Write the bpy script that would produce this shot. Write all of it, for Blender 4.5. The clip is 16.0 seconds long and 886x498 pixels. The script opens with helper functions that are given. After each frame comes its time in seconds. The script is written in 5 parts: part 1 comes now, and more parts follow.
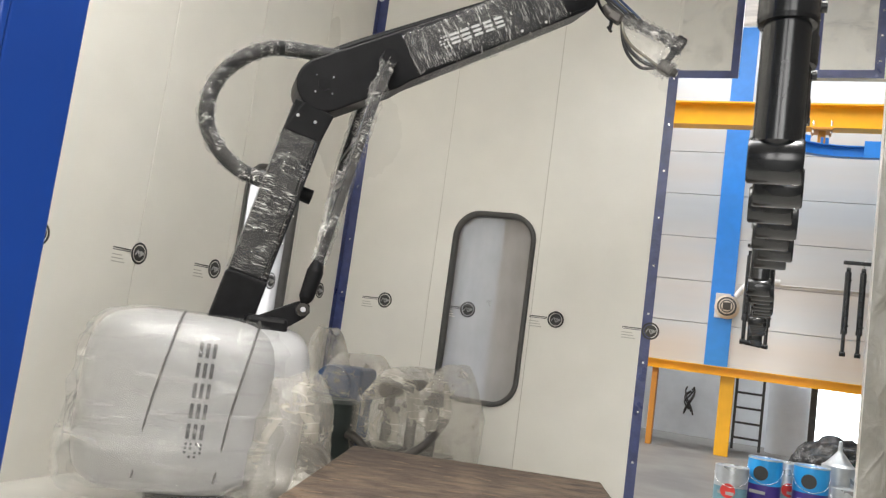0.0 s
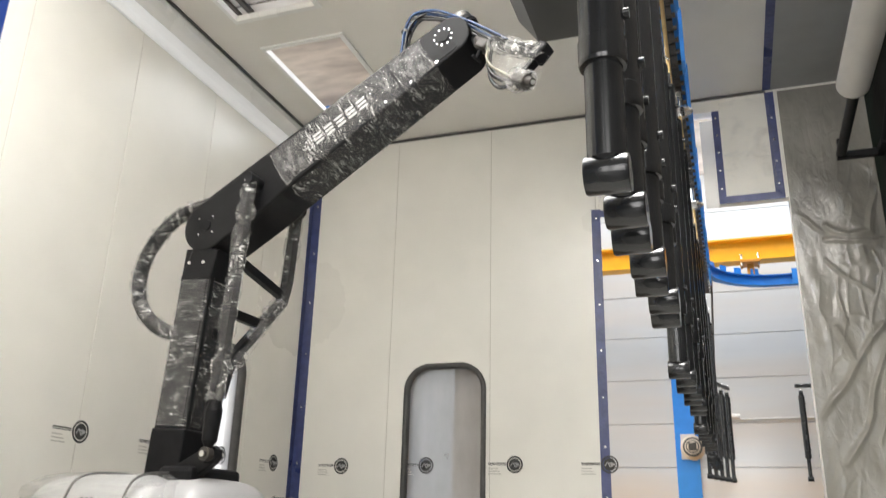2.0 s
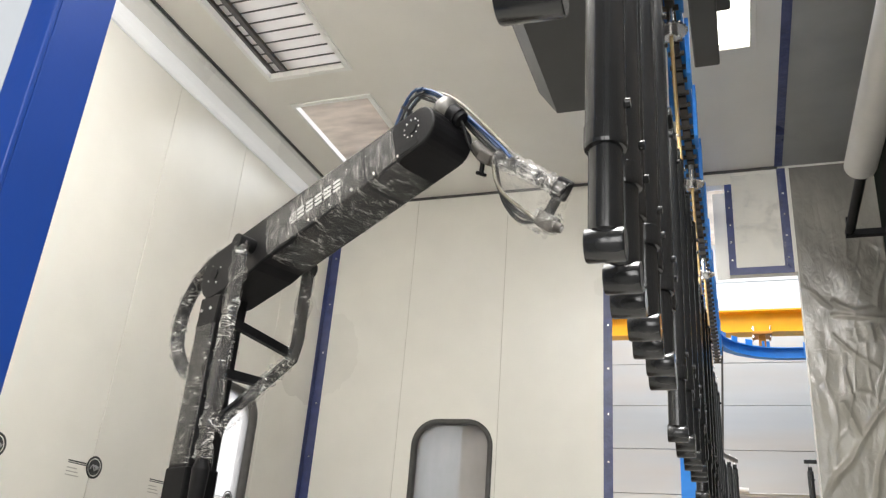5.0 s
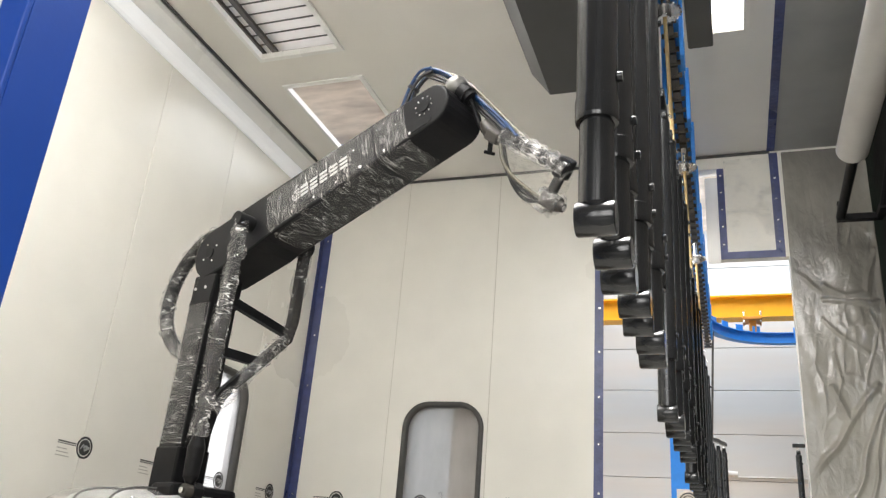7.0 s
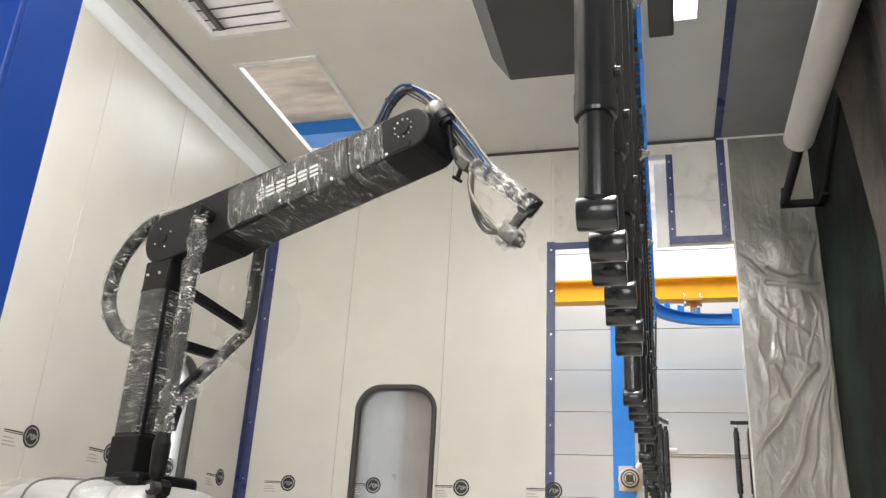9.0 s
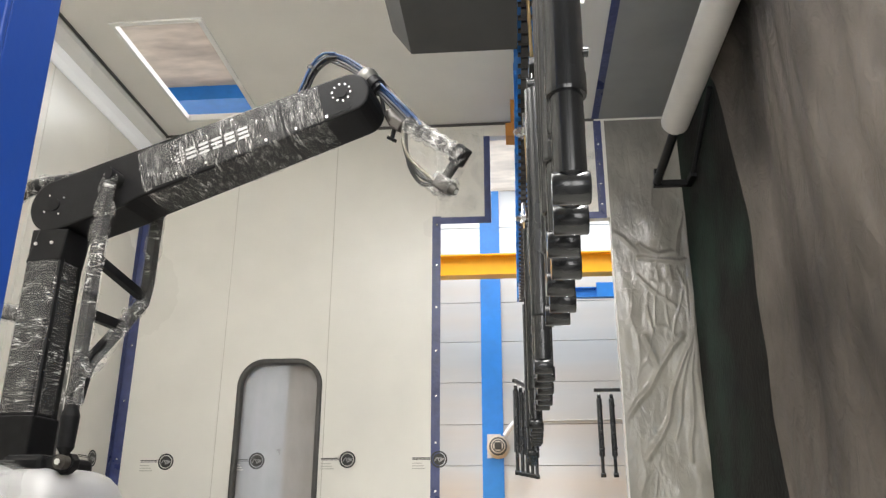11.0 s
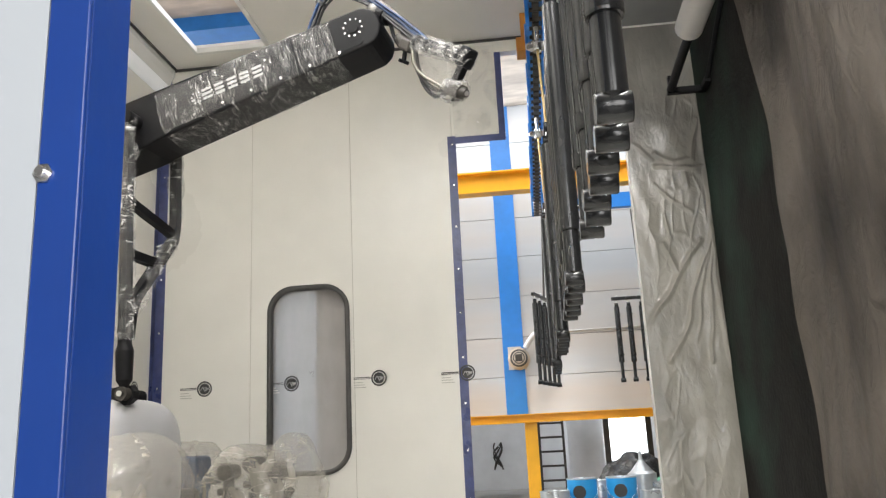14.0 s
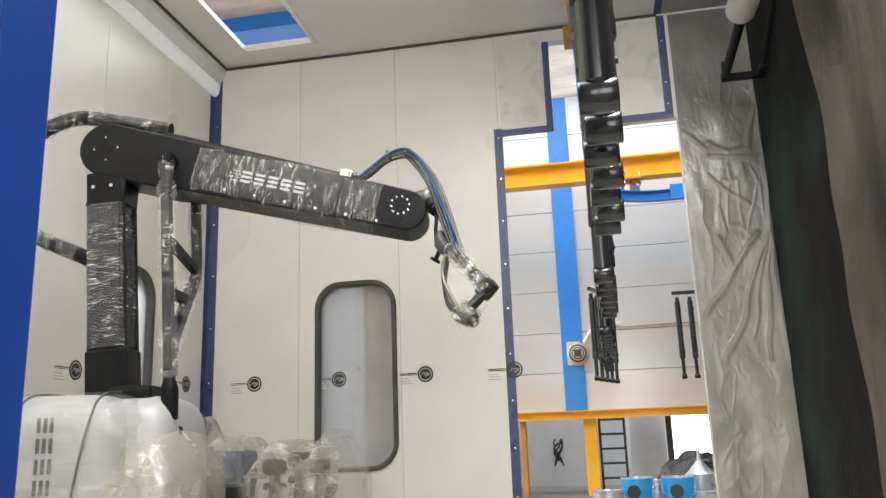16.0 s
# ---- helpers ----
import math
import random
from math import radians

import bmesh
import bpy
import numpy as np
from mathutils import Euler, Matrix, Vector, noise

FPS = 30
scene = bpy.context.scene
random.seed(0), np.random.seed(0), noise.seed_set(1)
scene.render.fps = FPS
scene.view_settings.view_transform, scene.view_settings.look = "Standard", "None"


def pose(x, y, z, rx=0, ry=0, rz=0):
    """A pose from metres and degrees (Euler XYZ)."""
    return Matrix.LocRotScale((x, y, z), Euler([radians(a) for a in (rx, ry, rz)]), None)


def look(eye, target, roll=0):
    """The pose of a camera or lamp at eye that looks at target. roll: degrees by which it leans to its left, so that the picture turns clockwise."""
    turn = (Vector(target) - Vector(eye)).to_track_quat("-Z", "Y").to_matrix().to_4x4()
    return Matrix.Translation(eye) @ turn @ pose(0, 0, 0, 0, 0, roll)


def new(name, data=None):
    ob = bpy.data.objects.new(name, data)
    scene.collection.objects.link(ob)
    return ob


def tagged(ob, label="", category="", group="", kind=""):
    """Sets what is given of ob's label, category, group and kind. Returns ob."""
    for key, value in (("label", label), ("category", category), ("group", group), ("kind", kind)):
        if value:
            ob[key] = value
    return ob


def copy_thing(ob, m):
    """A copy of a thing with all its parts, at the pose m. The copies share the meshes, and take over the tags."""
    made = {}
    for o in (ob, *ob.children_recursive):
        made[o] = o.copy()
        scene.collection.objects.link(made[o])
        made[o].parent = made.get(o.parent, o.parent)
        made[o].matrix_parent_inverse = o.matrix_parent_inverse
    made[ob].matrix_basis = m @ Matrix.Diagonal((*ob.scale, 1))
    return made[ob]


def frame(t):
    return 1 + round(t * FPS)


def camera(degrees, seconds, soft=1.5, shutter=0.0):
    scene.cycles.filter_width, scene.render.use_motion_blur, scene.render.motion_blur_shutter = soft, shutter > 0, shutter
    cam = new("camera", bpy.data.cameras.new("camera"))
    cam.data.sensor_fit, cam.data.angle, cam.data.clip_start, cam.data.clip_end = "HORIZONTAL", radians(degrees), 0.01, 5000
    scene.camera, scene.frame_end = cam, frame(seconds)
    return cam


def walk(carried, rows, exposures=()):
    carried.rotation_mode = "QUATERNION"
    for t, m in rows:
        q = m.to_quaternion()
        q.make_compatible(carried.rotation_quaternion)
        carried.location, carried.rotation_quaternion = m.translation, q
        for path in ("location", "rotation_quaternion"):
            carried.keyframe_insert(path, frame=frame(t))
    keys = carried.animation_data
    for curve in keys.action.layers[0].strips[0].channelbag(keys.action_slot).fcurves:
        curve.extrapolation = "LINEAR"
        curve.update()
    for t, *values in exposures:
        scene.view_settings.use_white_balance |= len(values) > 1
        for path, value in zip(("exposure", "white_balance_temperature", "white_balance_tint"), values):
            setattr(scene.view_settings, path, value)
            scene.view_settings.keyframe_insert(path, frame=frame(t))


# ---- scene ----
cam = camera(57.28, 16.0, soft=1.3, shutter=0.35)
PATH = [
    (0, (-0.005, 0.081, 0.902), (-0.735, 1.931, 1.115), 7.76),
    (0.5, (0.036, 0.073, 0.912), (-0.676, 1.926, 1.150), 7.32),
    (1, (0.090, 0.070, 0.930), (-0.581, 1.935, 1.194), 5.09),
    (1.5, (0.119, 0.073, 0.850), (-0.533, 1.926, 1.226), 3.28),
    (2, (0.138, 0.061, 0.682), (-0.498, 1.841, 1.338), 1.49),
    (2.5, (0.159, -0.011, 0.649), (-0.502, 1.734, 1.370), 1.21),
    (3, (0.189, -0.042, 0.652), (-0.487, 1.684, 1.404), 1.45),
    (3.5, (0.200, -0.065, 0.638), (-0.479, 1.645, 1.422), 2.81),
    (4, (0.189, -0.068, 0.634), (-0.488, 1.641, 1.422), 3.86),
    (6.5, (0.183, -0.046, 0.632), (-0.466, 1.678, 1.409), 5.13),
    (7, (0.185, -0.045, 0.619), (-0.460, 1.691, 1.372), 4.76),
    (7.5, (0.181, -0.046, 0.620), (-0.456, 1.703, 1.350), 4.41),
    (8, (0.183, -0.053, 0.623), (-0.439, 1.705, 1.348), 4.41),
    (8.5, (0.162, -0.058, 0.626), (-0.424, 1.714, 1.343), 4.03),
    (9, (0.089, -0.077, 0.634), (-0.418, 1.720, 1.352), 3.27),
    (9.5, (0.020, -0.094, 0.633), (-0.415, 1.718, 1.360), 3.96),
    (10, (-0.021, -0.102, 0.631), (-0.336, 1.736, 1.354), 3.23),
    (12.5, (-0.188, -0.205, 0.593), (-0.298, 1.718, 1.130), -1.44),
    (13, (-0.191, -0.221, 0.597), (-0.357, 1.707, 1.102), -2.07),
    (13.5, (-0.186, -0.218, 0.599), (-0.372, 1.712, 1.091), -2.51),
    (14, (-0.174, -0.218, 0.602), (-0.375, 1.714, 1.079), -2.77),
    (14.5, (-0.159, -0.208, 0.606), (-0.376, 1.725, 1.072), -3.17),
    (15, (-0.139, -0.192, 0.608), (-0.382, 1.740, 1.064), -3.89),
    (15.5, (-0.092, -0.165, 0.609), (-0.388, 1.762, 1.055), -3.17),
    (16, (-0.026, -0.124, 0.625), (-0.393, 1.786, 1.093), -2.01),
]
walk(cam, [(t, look(eye, target, roll)) for t, eye, target, roll in PATH],
     exposures=((0.0, -0.05), (2.0, 0.0), (3.0, 0.07), (8.0, 0.07), (10.0, 0.05), (12.5, 0.05), (14.5, -0.04), (16.0, -0.04)))

# ---------------------------------------------------------------- light
world = bpy.data.worlds.new("world")
scene.world = world
world.use_nodes = True
wn, wl = world.node_tree.nodes, world.node_tree.links
sky = wn.new("ShaderNodeTexSky")
sky.sky_type, sky.sun_disc = "NISHITA", False
sky.sun_elevation, sky.sun_rotation = radians(50), radians(140)
wl.new(sky.outputs[0], wn["Background"].inputs[0])
wn["Background"].inputs[1].default_value = 0.12


def area(name, x, y, z, sx, sy, power, colour, aim):
    lamp = bpy.data.lights.new(name, "AREA")
    lamp.shape, lamp.size, lamp.size_y, lamp.energy, lamp.color = "RECTANGLE", sx, sy, power, colour
    ob = new(name, lamp)
    ob.matrix_world = look((x, y, z), aim)
    return ob


# unseen fill lamps, added over the booth, before its doorway and under the hall roof
area("booth_top_fill", -1.35, 1.7, 3.70, 1.6, 1.7, 128, (1.0, 0.98, 0.95), (-1.45, 2.0, 0))
area("booth_side_fill", 0.5, 1.35, 3.70, 0.6, 1.4, 165, (1.0, 0.97, 0.93), (0.5, 1.6, 0))
area("doorway_fill", 0.9, -4.5, 2.3, 4.6, 3.2, 440, (1.0, 0.985, 0.965), (-0.7, 3.0, 1.7))
area("hall_fill", 0.6, 8.3, 6.2, 5.0, 3.2, 310, (0.95, 0.98, 1.0), (0.6, 8.6, 0))
area("loft_fill", -7.6, 7.0, 6.4, 3.0, 7.0, 1700, (1.0, 0.97, 0.93), (-7.6, 7.0, 0))
area("rear_fill", 0.0, 13.0, 6.3, 6.0, 0.9, 260, (0.95, 0.98, 1.0), (0, 13.1, 0))
area("hall_doorway_daylight", 1.4, 15.2, 1.6, 2.4, 2.4, 430, (0.96, 0.98, 1.0), (0.4, 11.0, 0.3))


# ---------------------------------------------------------------- materials
def material(name, colour, rough=0.5, metal=0.0, grain=0.0, scale=8.0, dirt_tint=None, dirt_tint_amount=0.0, bump=0.0,
             bump_scale=40.0, emit=0.0, alpha=1.0, coat=0.0, stretch=(1, 1, 1), random_amount=0.0, spec=0.5):
    m = bpy.data.materials.new(name)
    m.use_nodes = True
    n, k = m.node_tree.nodes, m.node_tree.links
    b = n["Principled BSDF"]
    b.inputs["Base Color"].default_value = (*colour, 1)
    b.inputs["Roughness"].default_value, b.inputs["Metallic"].default_value = rough, metal
    b.inputs["Specular IOR Level"].default_value = spec
    b.inputs["Alpha"].default_value, b.inputs["Coat Weight"].default_value = alpha, coat
    if emit:
        b.inputs["Emission Color"].default_value, b.inputs["Emission Strength"].default_value = (*colour, 1), emit
    tc, mp = n.new("ShaderNodeTexCoord"), n.new("ShaderNodeMapping")
    mp.inputs["Scale"].default_value = stretch
    k.new(tc.outputs["Object"], mp.inputs["Vector"])
    last = None
    if grain or dirt_tint:
        big, fine = n.new("ShaderNodeTexNoise"), n.new("ShaderNodeTexNoise")
        for node, sc in ((big, scale * 0.22), (fine, scale)):
            node.inputs["Scale"].default_value, node.inputs["Detail"].default_value = sc, 6
            k.new(mp.outputs[0], node.inputs["Vector"])
        ramp = n.new("ShaderNodeMapRange")
        ramp.inputs[1].default_value, ramp.inputs[2].default_value = 0.3, 0.7
        ramp.inputs[3].default_value, ramp.inputs[4].default_value = 1 - grain, 1 + grain
        k.new(fine.outputs[0], ramp.inputs[0])
        mul = n.new("ShaderNodeVectorMath")
        mul.operation = "SCALE"
        mul.inputs[0].default_value = colour
        k.new(ramp.outputs[0], mul.inputs["Scale"])
        last = mul.outputs[0]
        if dirt_tint:
            mask, mix = n.new("ShaderNodeMapRange"), n.new("ShaderNodeMix")
            mask.inputs[1].default_value, mask.inputs[2].default_value = 0.45, 0.72
            mask.inputs[3].default_value, mask.inputs[4].default_value = 0, dirt_tint_amount
            k.new(big.outputs[0], mask.inputs[0])
            mix.data_type = "RGBA"
            mix.inputs[7].default_value = (*dirt_tint, 1)
            k.new(mask.outputs[0], mix.inputs[0])
            k.new(last, mix.inputs[6])
            last = mix.outputs[2]
        rr = n.new("ShaderNodeMapRange")
        rr.inputs[3].default_value, rr.inputs[4].default_value = max(rough - 0.1, 0.02), min(rough + 0.12, 1)
        k.new(big.outputs[0], rr.inputs[0])
        k.new(rr.outputs[0], b.inputs["Roughness"])
    if random_amount and last is not None:
        info, mr, mul2 = n.new("ShaderNodeObjectInfo"), n.new("ShaderNodeMapRange"), n.new("ShaderNodeVectorMath")
        mul2.operation = "SCALE"
        mr.inputs[3].default_value, mr.inputs[4].default_value = 1 - random_amount, 1 + random_amount
        k.new(info.outputs["Random"], mr.inputs[0])
        k.new(last, mul2.inputs[0])
        k.new(mr.outputs[0], mul2.inputs["Scale"])
        last = mul2.outputs[0]
    if last is not None:
        k.new(last, b.inputs["Base Color"])
    if bump:
        tex, bp = n.new("ShaderNodeTexNoise"), n.new("ShaderNodeBump")
        tex.inputs["Scale"].default_value, tex.inputs["Detail"].default_value = bump_scale, 5
        bp.inputs["Strength"].default_value, bp.inputs["Distance"].default_value = bump, 0.02
        k.new(mp.outputs[0], tex.inputs["Vector"])
        k.new(tex.outputs[0], bp.inputs["Height"])
        k.new(bp.outputs[0], b.inputs["Normal"])
    return m


def film_material(name, tint, clear, haze, scale=14.0, stretch=(1, 1, 1), painted_glint=0.16, thin=0.017):
    """Thin clear plastic film: mostly see-through, with glints painted as opaque streaks along creases."""
    m = bpy.data.materials.new(name)
    m.use_nodes = True
    n, k = m.node_tree.nodes, m.node_tree.links
    out = n["Material Output"]
    b = n["Principled BSDF"]
    b.inputs["Base Color"].default_value = (*tint, 1)
    b.inputs["Roughness"].default_value = 0.18
    b.inputs["Specular IOR Level"].default_value = 0.9
    tr, mix = n.new("ShaderNodeBsdfTransparent"), n.new("ShaderNodeMixShader")
    tc, mp, w, v = n.new("ShaderNodeTexCoord"), n.new("ShaderNodeMapping"), n.new("ShaderNodeTexNoise"), n.new("ShaderNodeTexNoise")
    mp.inputs["Scale"].default_value = stretch
    w.inputs["Scale"].default_value, w.inputs["Detail"].default_value, w.inputs["Distortion"].default_value = scale, 5, 1.5
    v.inputs["Scale"].default_value, v.inputs["Detail"].default_value, v.inputs["Distortion"].default_value = scale * 2.6, 3, 0.5
    k.new(tc.outputs["Object"], mp.inputs[0])
    k.new(mp.outputs[0], w.inputs["Vector"])
    lean = n.new("ShaderNodeMapping")
    lean.inputs["Rotation"].default_value, lean.inputs["Scale"].default_value = (0.5, 0.6, 0.2), (0.35, 0.35, 2.6)
    k.new(mp.outputs[0], lean.inputs[0])
    k.new(lean.outputs[0], v.inputs["Vector"])
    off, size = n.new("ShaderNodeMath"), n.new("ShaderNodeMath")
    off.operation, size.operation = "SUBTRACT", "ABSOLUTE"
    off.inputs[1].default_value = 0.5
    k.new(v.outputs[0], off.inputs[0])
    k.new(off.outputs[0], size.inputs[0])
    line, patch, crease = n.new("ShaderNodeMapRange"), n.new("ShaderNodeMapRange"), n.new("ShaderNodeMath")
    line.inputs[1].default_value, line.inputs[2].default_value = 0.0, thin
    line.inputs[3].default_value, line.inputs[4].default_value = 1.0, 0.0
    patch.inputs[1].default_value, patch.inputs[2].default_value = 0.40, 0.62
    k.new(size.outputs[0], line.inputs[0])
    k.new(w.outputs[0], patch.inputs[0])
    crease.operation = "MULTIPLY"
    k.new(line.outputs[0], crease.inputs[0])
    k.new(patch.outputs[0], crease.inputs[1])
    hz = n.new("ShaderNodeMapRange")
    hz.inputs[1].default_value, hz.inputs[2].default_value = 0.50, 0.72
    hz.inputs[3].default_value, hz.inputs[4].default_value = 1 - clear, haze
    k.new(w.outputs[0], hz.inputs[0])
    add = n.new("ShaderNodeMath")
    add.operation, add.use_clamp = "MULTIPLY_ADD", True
    add.inputs[1].default_value = painted_glint
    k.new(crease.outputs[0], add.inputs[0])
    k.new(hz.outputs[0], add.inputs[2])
    bp = n.new("ShaderNodeBump")
    bp.inputs["Strength"].default_value, bp.inputs["Distance"].default_value = 0.9, 0.02
    k.new(w.outputs[0], bp.inputs["Height"])
    k.new(bp.outputs[0], b.inputs["Normal"])
    k.new(add.outputs[0], mix.inputs[0])
    k.new(tr.outputs[0], mix.inputs[1])
    k.new(b.outputs[0], mix.inputs[2])
    k.new(mix.outputs[0], out.inputs[0])
    return m


def sheet_material(name, colour, dirt_tint, amount, rough, scale, bump, stretch, spec=0.5):
    """Opaque plastic sheet fogged with paint dust, creased."""
    m = material(name, colour, rough, 0.0, 0.16, 5.0, dirt_tint, amount, 0.0, stretch=stretch, spec=spec)
    n, k = m.node_tree.nodes, m.node_tree.links
    tc, mp, w, bp = n.new("ShaderNodeTexCoord"), n.new("ShaderNodeMapping"), n.new("ShaderNodeTexNoise"), n.new("ShaderNodeBump")
    mp.inputs["Scale"].default_value = stretch
    w.inputs["Scale"].default_value, w.inputs["Detail"].default_value, w.inputs["Distortion"].default_value = scale, 6, 1.2
    bp.inputs["Strength"].default_value, bp.inputs["Distance"].default_value = bump, 0.05
    k.new(tc.outputs["Object"], mp.inputs[0])
    k.new(mp.outputs[0], w.inputs["Vector"])
    k.new(w.outputs[0], bp.inputs["Height"])
    k.new(bp.outputs[0], n["Principled BSDF"].inputs["Normal"])
    return m


PANEL = material("cream_panel_film", (0.79, 0.77, 0.712), 0.30, 0, 0.03, 3.0, (0.68, 0.665, 0.615), 0.3, 0.04, 5)
CEIL = material("white_ceiling_sheet", (0.78, 0.76, 0.72), 0.38, 0, 0.03, 2.5, (0.6, 0.57, 0.5), 0.3, 0.02, 5)
CEIL_DARK = material("dark_grey_ceiling_sheet", (0.33, 0.335, 0.33), 0.38, 0, 0.1, 3.0, (0.22, 0.225, 0.225), 0.5, 0.05, 9)
COVE = material("white_cove_profile", (0.82, 0.82, 0.80), 0.25, 0, 0.02, 3.0)
TAPE = material("dark_blue_tape", (0.045, 0.06, 0.17), 0.3, 0, 0.25, 14, (0.10, 0.11, 0.2), 0.5, 0.25, 35)
BLUE = material("blue_painted_steel", (0.008, 0.047, 0.26), 0.33, 0, 0.05, 6, (0.01, 0.05, 0.26), 0.3, 0.02, 60)
TRACK_BLUE = material("light_blue_painted_steel", (0.02, 0.21, 0.66), 0.38, 0, 0.06, 10, (0.03, 0.16, 0.45), 0.4)
YELLOW = material("yellow_painted_steel", (0.85, 0.42, 0.01), 0.4, 0, 0.05, 8, (0.6, 0.3, 0.02), 0.3)
ORANGE = material("orange_painted_steel", (0.55, 0.22, 0.03), 0.45, 0, 0.1, 8)
BLACK = material("glossy_black_enamel", (0.012, 0.013, 0.014), 0.24, 0, 0.1, 12, None, 0, 0.0, coat=0.15, spec=0.4)
ROBOT = material("satin_black_robot_paint", (0.009, 0.009, 0.010), 0.40, 0, 0.15, 14, (0.018, 0.018, 0.019), 0.4, 0.03, 90, spec=0.13)
ROBOT_EDGE = material("dark_robot_rubber", (0.009, 0.009, 0.010), 0.45, 0, 0.2, 20, spec=0.13)
DUCT = material("dark_grey_sheet_box", (0.05, 0.051, 0.052), 0.5, 0, 0.1, 5, (0.06, 0.06, 0.06), 0.4)
STEEL = material("zinc_plated_steel", (0.72, 0.72, 0.72), 0.25, 1.0, 0.1, 30)
ROD = material("brass_coloured_rod", (0.62, 0.45, 0.22), 0.35, 0.8, 0.1, 20)
ALU = material("aluminium_frame", (0.62, 0.62, 0.61), 0.4, 0.7, 0.05, 12)
RUBBER = material("grey_rubber_gasket", (0.07, 0.068, 0.065), 0.5, 0, 0.15, 20)
HOOD = material("white_robot_cover", (0.38, 0.38, 0.385), 0.3, 0, 0.04, 4, (0.38, 0.38, 0.38), 0.4)
LOGO_GREY = material("dark_grey_print", (0.04, 0.04, 0.045), 0.5)
LOGO_WHITE = material("white_print", (0.38, 0.38, 0.38), 0.4)
PRINT = material("black_print", (0.03, 0.03, 0.03), 0.5)
PRINT_GREY = material("grey_print", (0.45, 0.43, 0.39), 0.5)
JOINT = material("panel_joint_line", (0.52, 0.49, 0.43), 0.6)
# tan bands in the colour stand in for reflections on the metal panels
HALL_PANEL = material("light_grey_metal_panel", (0.50, 0.53, 0.56), 0.3, 0.25, 0.04, 1.6, (0.62, 0.47, 0.33), 0.5, 0.015, 4, stretch=(0.25, 1, 3.0))
WHITE_WALL = material("white_plaster", (0.75, 0.77, 0.80), 0.8, 0, 0.05, 5, (0.6, 0.62, 0.65), 0.4, 0.1, 30)
CONCRETE = material("grey_concrete_floor", (0.21, 0.205, 0.195), 0.45, 0, 0.12, 4, (0.13, 0.125, 0.12), 0.6, 0.08, 25)
BOOTH_FLOOR = material("pale_bounce_floor", (0.64, 0.625, 0.585), 0.5, 0, 0.06, 4, (0.48, 0.465, 0.43), 0.4, 0.05, 12)
ROOF = material("stained_beige_roof_board", (0.62, 0.55, 0.48), 0.8, 0, 0.14, 7.0, (0.27, 0.23, 0.21), 0.85, 0.1, 8, stretch=(0.4, 1.2, 1))
SLAT = material("grey_steel_slat", (0.09, 0.088, 0.085), 0.5, 0.2, 0.1, 8)
OUTER = material("white_skin_tinted_for_shade", (0.48, 0.515, 0.555), 0.45, 0, 0.03, 4, (0.40, 0.46, 0.54), 0.4, 0.02, 6)
STEEL_SKIN = material("brushed_blue_grey_steel", (0.50, 0.54, 0.60), 0.35, 0.4, 0.05, 5, (0.42, 0.46, 0.52), 0.4, 0.02, 6)
ROOF_WHITE = material("white_roof_sheet", (0.82, 0.81, 0.80), 0.6, 0, 0.05, 4)
WOOD = material("paint_stained_brown_board", (0.105, 0.074, 0.052), 0.8, 0, 0.6, 9, (0.05, 0.036, 0.03), 0.85, 1.0, 22, stretch=(0.9, 1.5, 1))
PALE_TIMBER = material("tan_timber", (0.33, 0.27, 0.20), 0.7, 0, 0.15, 8, (0.3, 0.2, 0.12), 0.4)
PALE_WOOD = material("chipped_board_flecks", (0.17, 0.12, 0.085), 0.8, 0, 0.3, 12)
MOTOR_BLUE = material("blue_motor_paint", (0.018, 0.06, 0.16), 0.4, 0, 0.15, 10)
DRUM = material("dark_green_drum_paint", (0.022, 0.030, 0.028), 0.4, 0, 0.2, 10, (0.05, 0.045, 0.04), 0.4)
DARK_METAL = material("dark_grimy_metal", (0.06, 0.055, 0.05), 0.45, 0.4, 0.25, 16)
PIPE = material("off_white_film_roll", (0.62, 0.60, 0.57), 0.45, 0, 0.04, 6, (0.5, 0.48, 0.45), 0.4)
GREEN = material("dark_green_filter_fabric", (0.015, 0.0145, 0.013), 0.8, 0, 0.3, 6, (0.032, 0.060, 0.046), 0.8, 0.35, 30, spec=0.15)
SHEET_WALL = sheet_material("dusty_taupe_plastic_sheet", (0.32, 0.303, 0.265), (0.095, 0.091, 0.085), 0.9, 0.2, 15.0, 0.17, (1, 1, 0.5))
SHEET_NEAR = sheet_material("dark_grey_painted_plastic_sheet", (0.105, 0.091, 0.078), (0.007, 0.0068, 0.0065), 1.0, 0.62, 9.0, 0.3, (1, 1.2, 0.7), 0.2)
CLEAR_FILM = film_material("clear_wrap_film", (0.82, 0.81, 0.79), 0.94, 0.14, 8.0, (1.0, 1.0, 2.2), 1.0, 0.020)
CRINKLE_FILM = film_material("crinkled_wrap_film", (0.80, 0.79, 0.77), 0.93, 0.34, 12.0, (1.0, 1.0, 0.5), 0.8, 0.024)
BAG_FILM = film_material("cloudy_plastic_bag", (0.58, 0.545, 0.475), 0.72, 0.58, 4.0, (1, 1, 0.6), 0.4)
SKIN_FILM = film_material("milky_cover_film", (0.62, 0.62, 0.605), 0.86, 0.45, 4.0, (0.6, 0.6, 3.0))
CORNER_FILM = film_material("thin_masking_film", (0.78, 0.74, 0.66), 0.95, 0.22, 4.0)
FAN_CREAM = material("cream_fan_paint", (0.52, 0.46, 0.38), 0.5, 0, 0.1, 14)
CAN_TIN = material("tin_can_metal", (0.55, 0.58, 0.6), 0.3, 0.6, 0.08, 20)
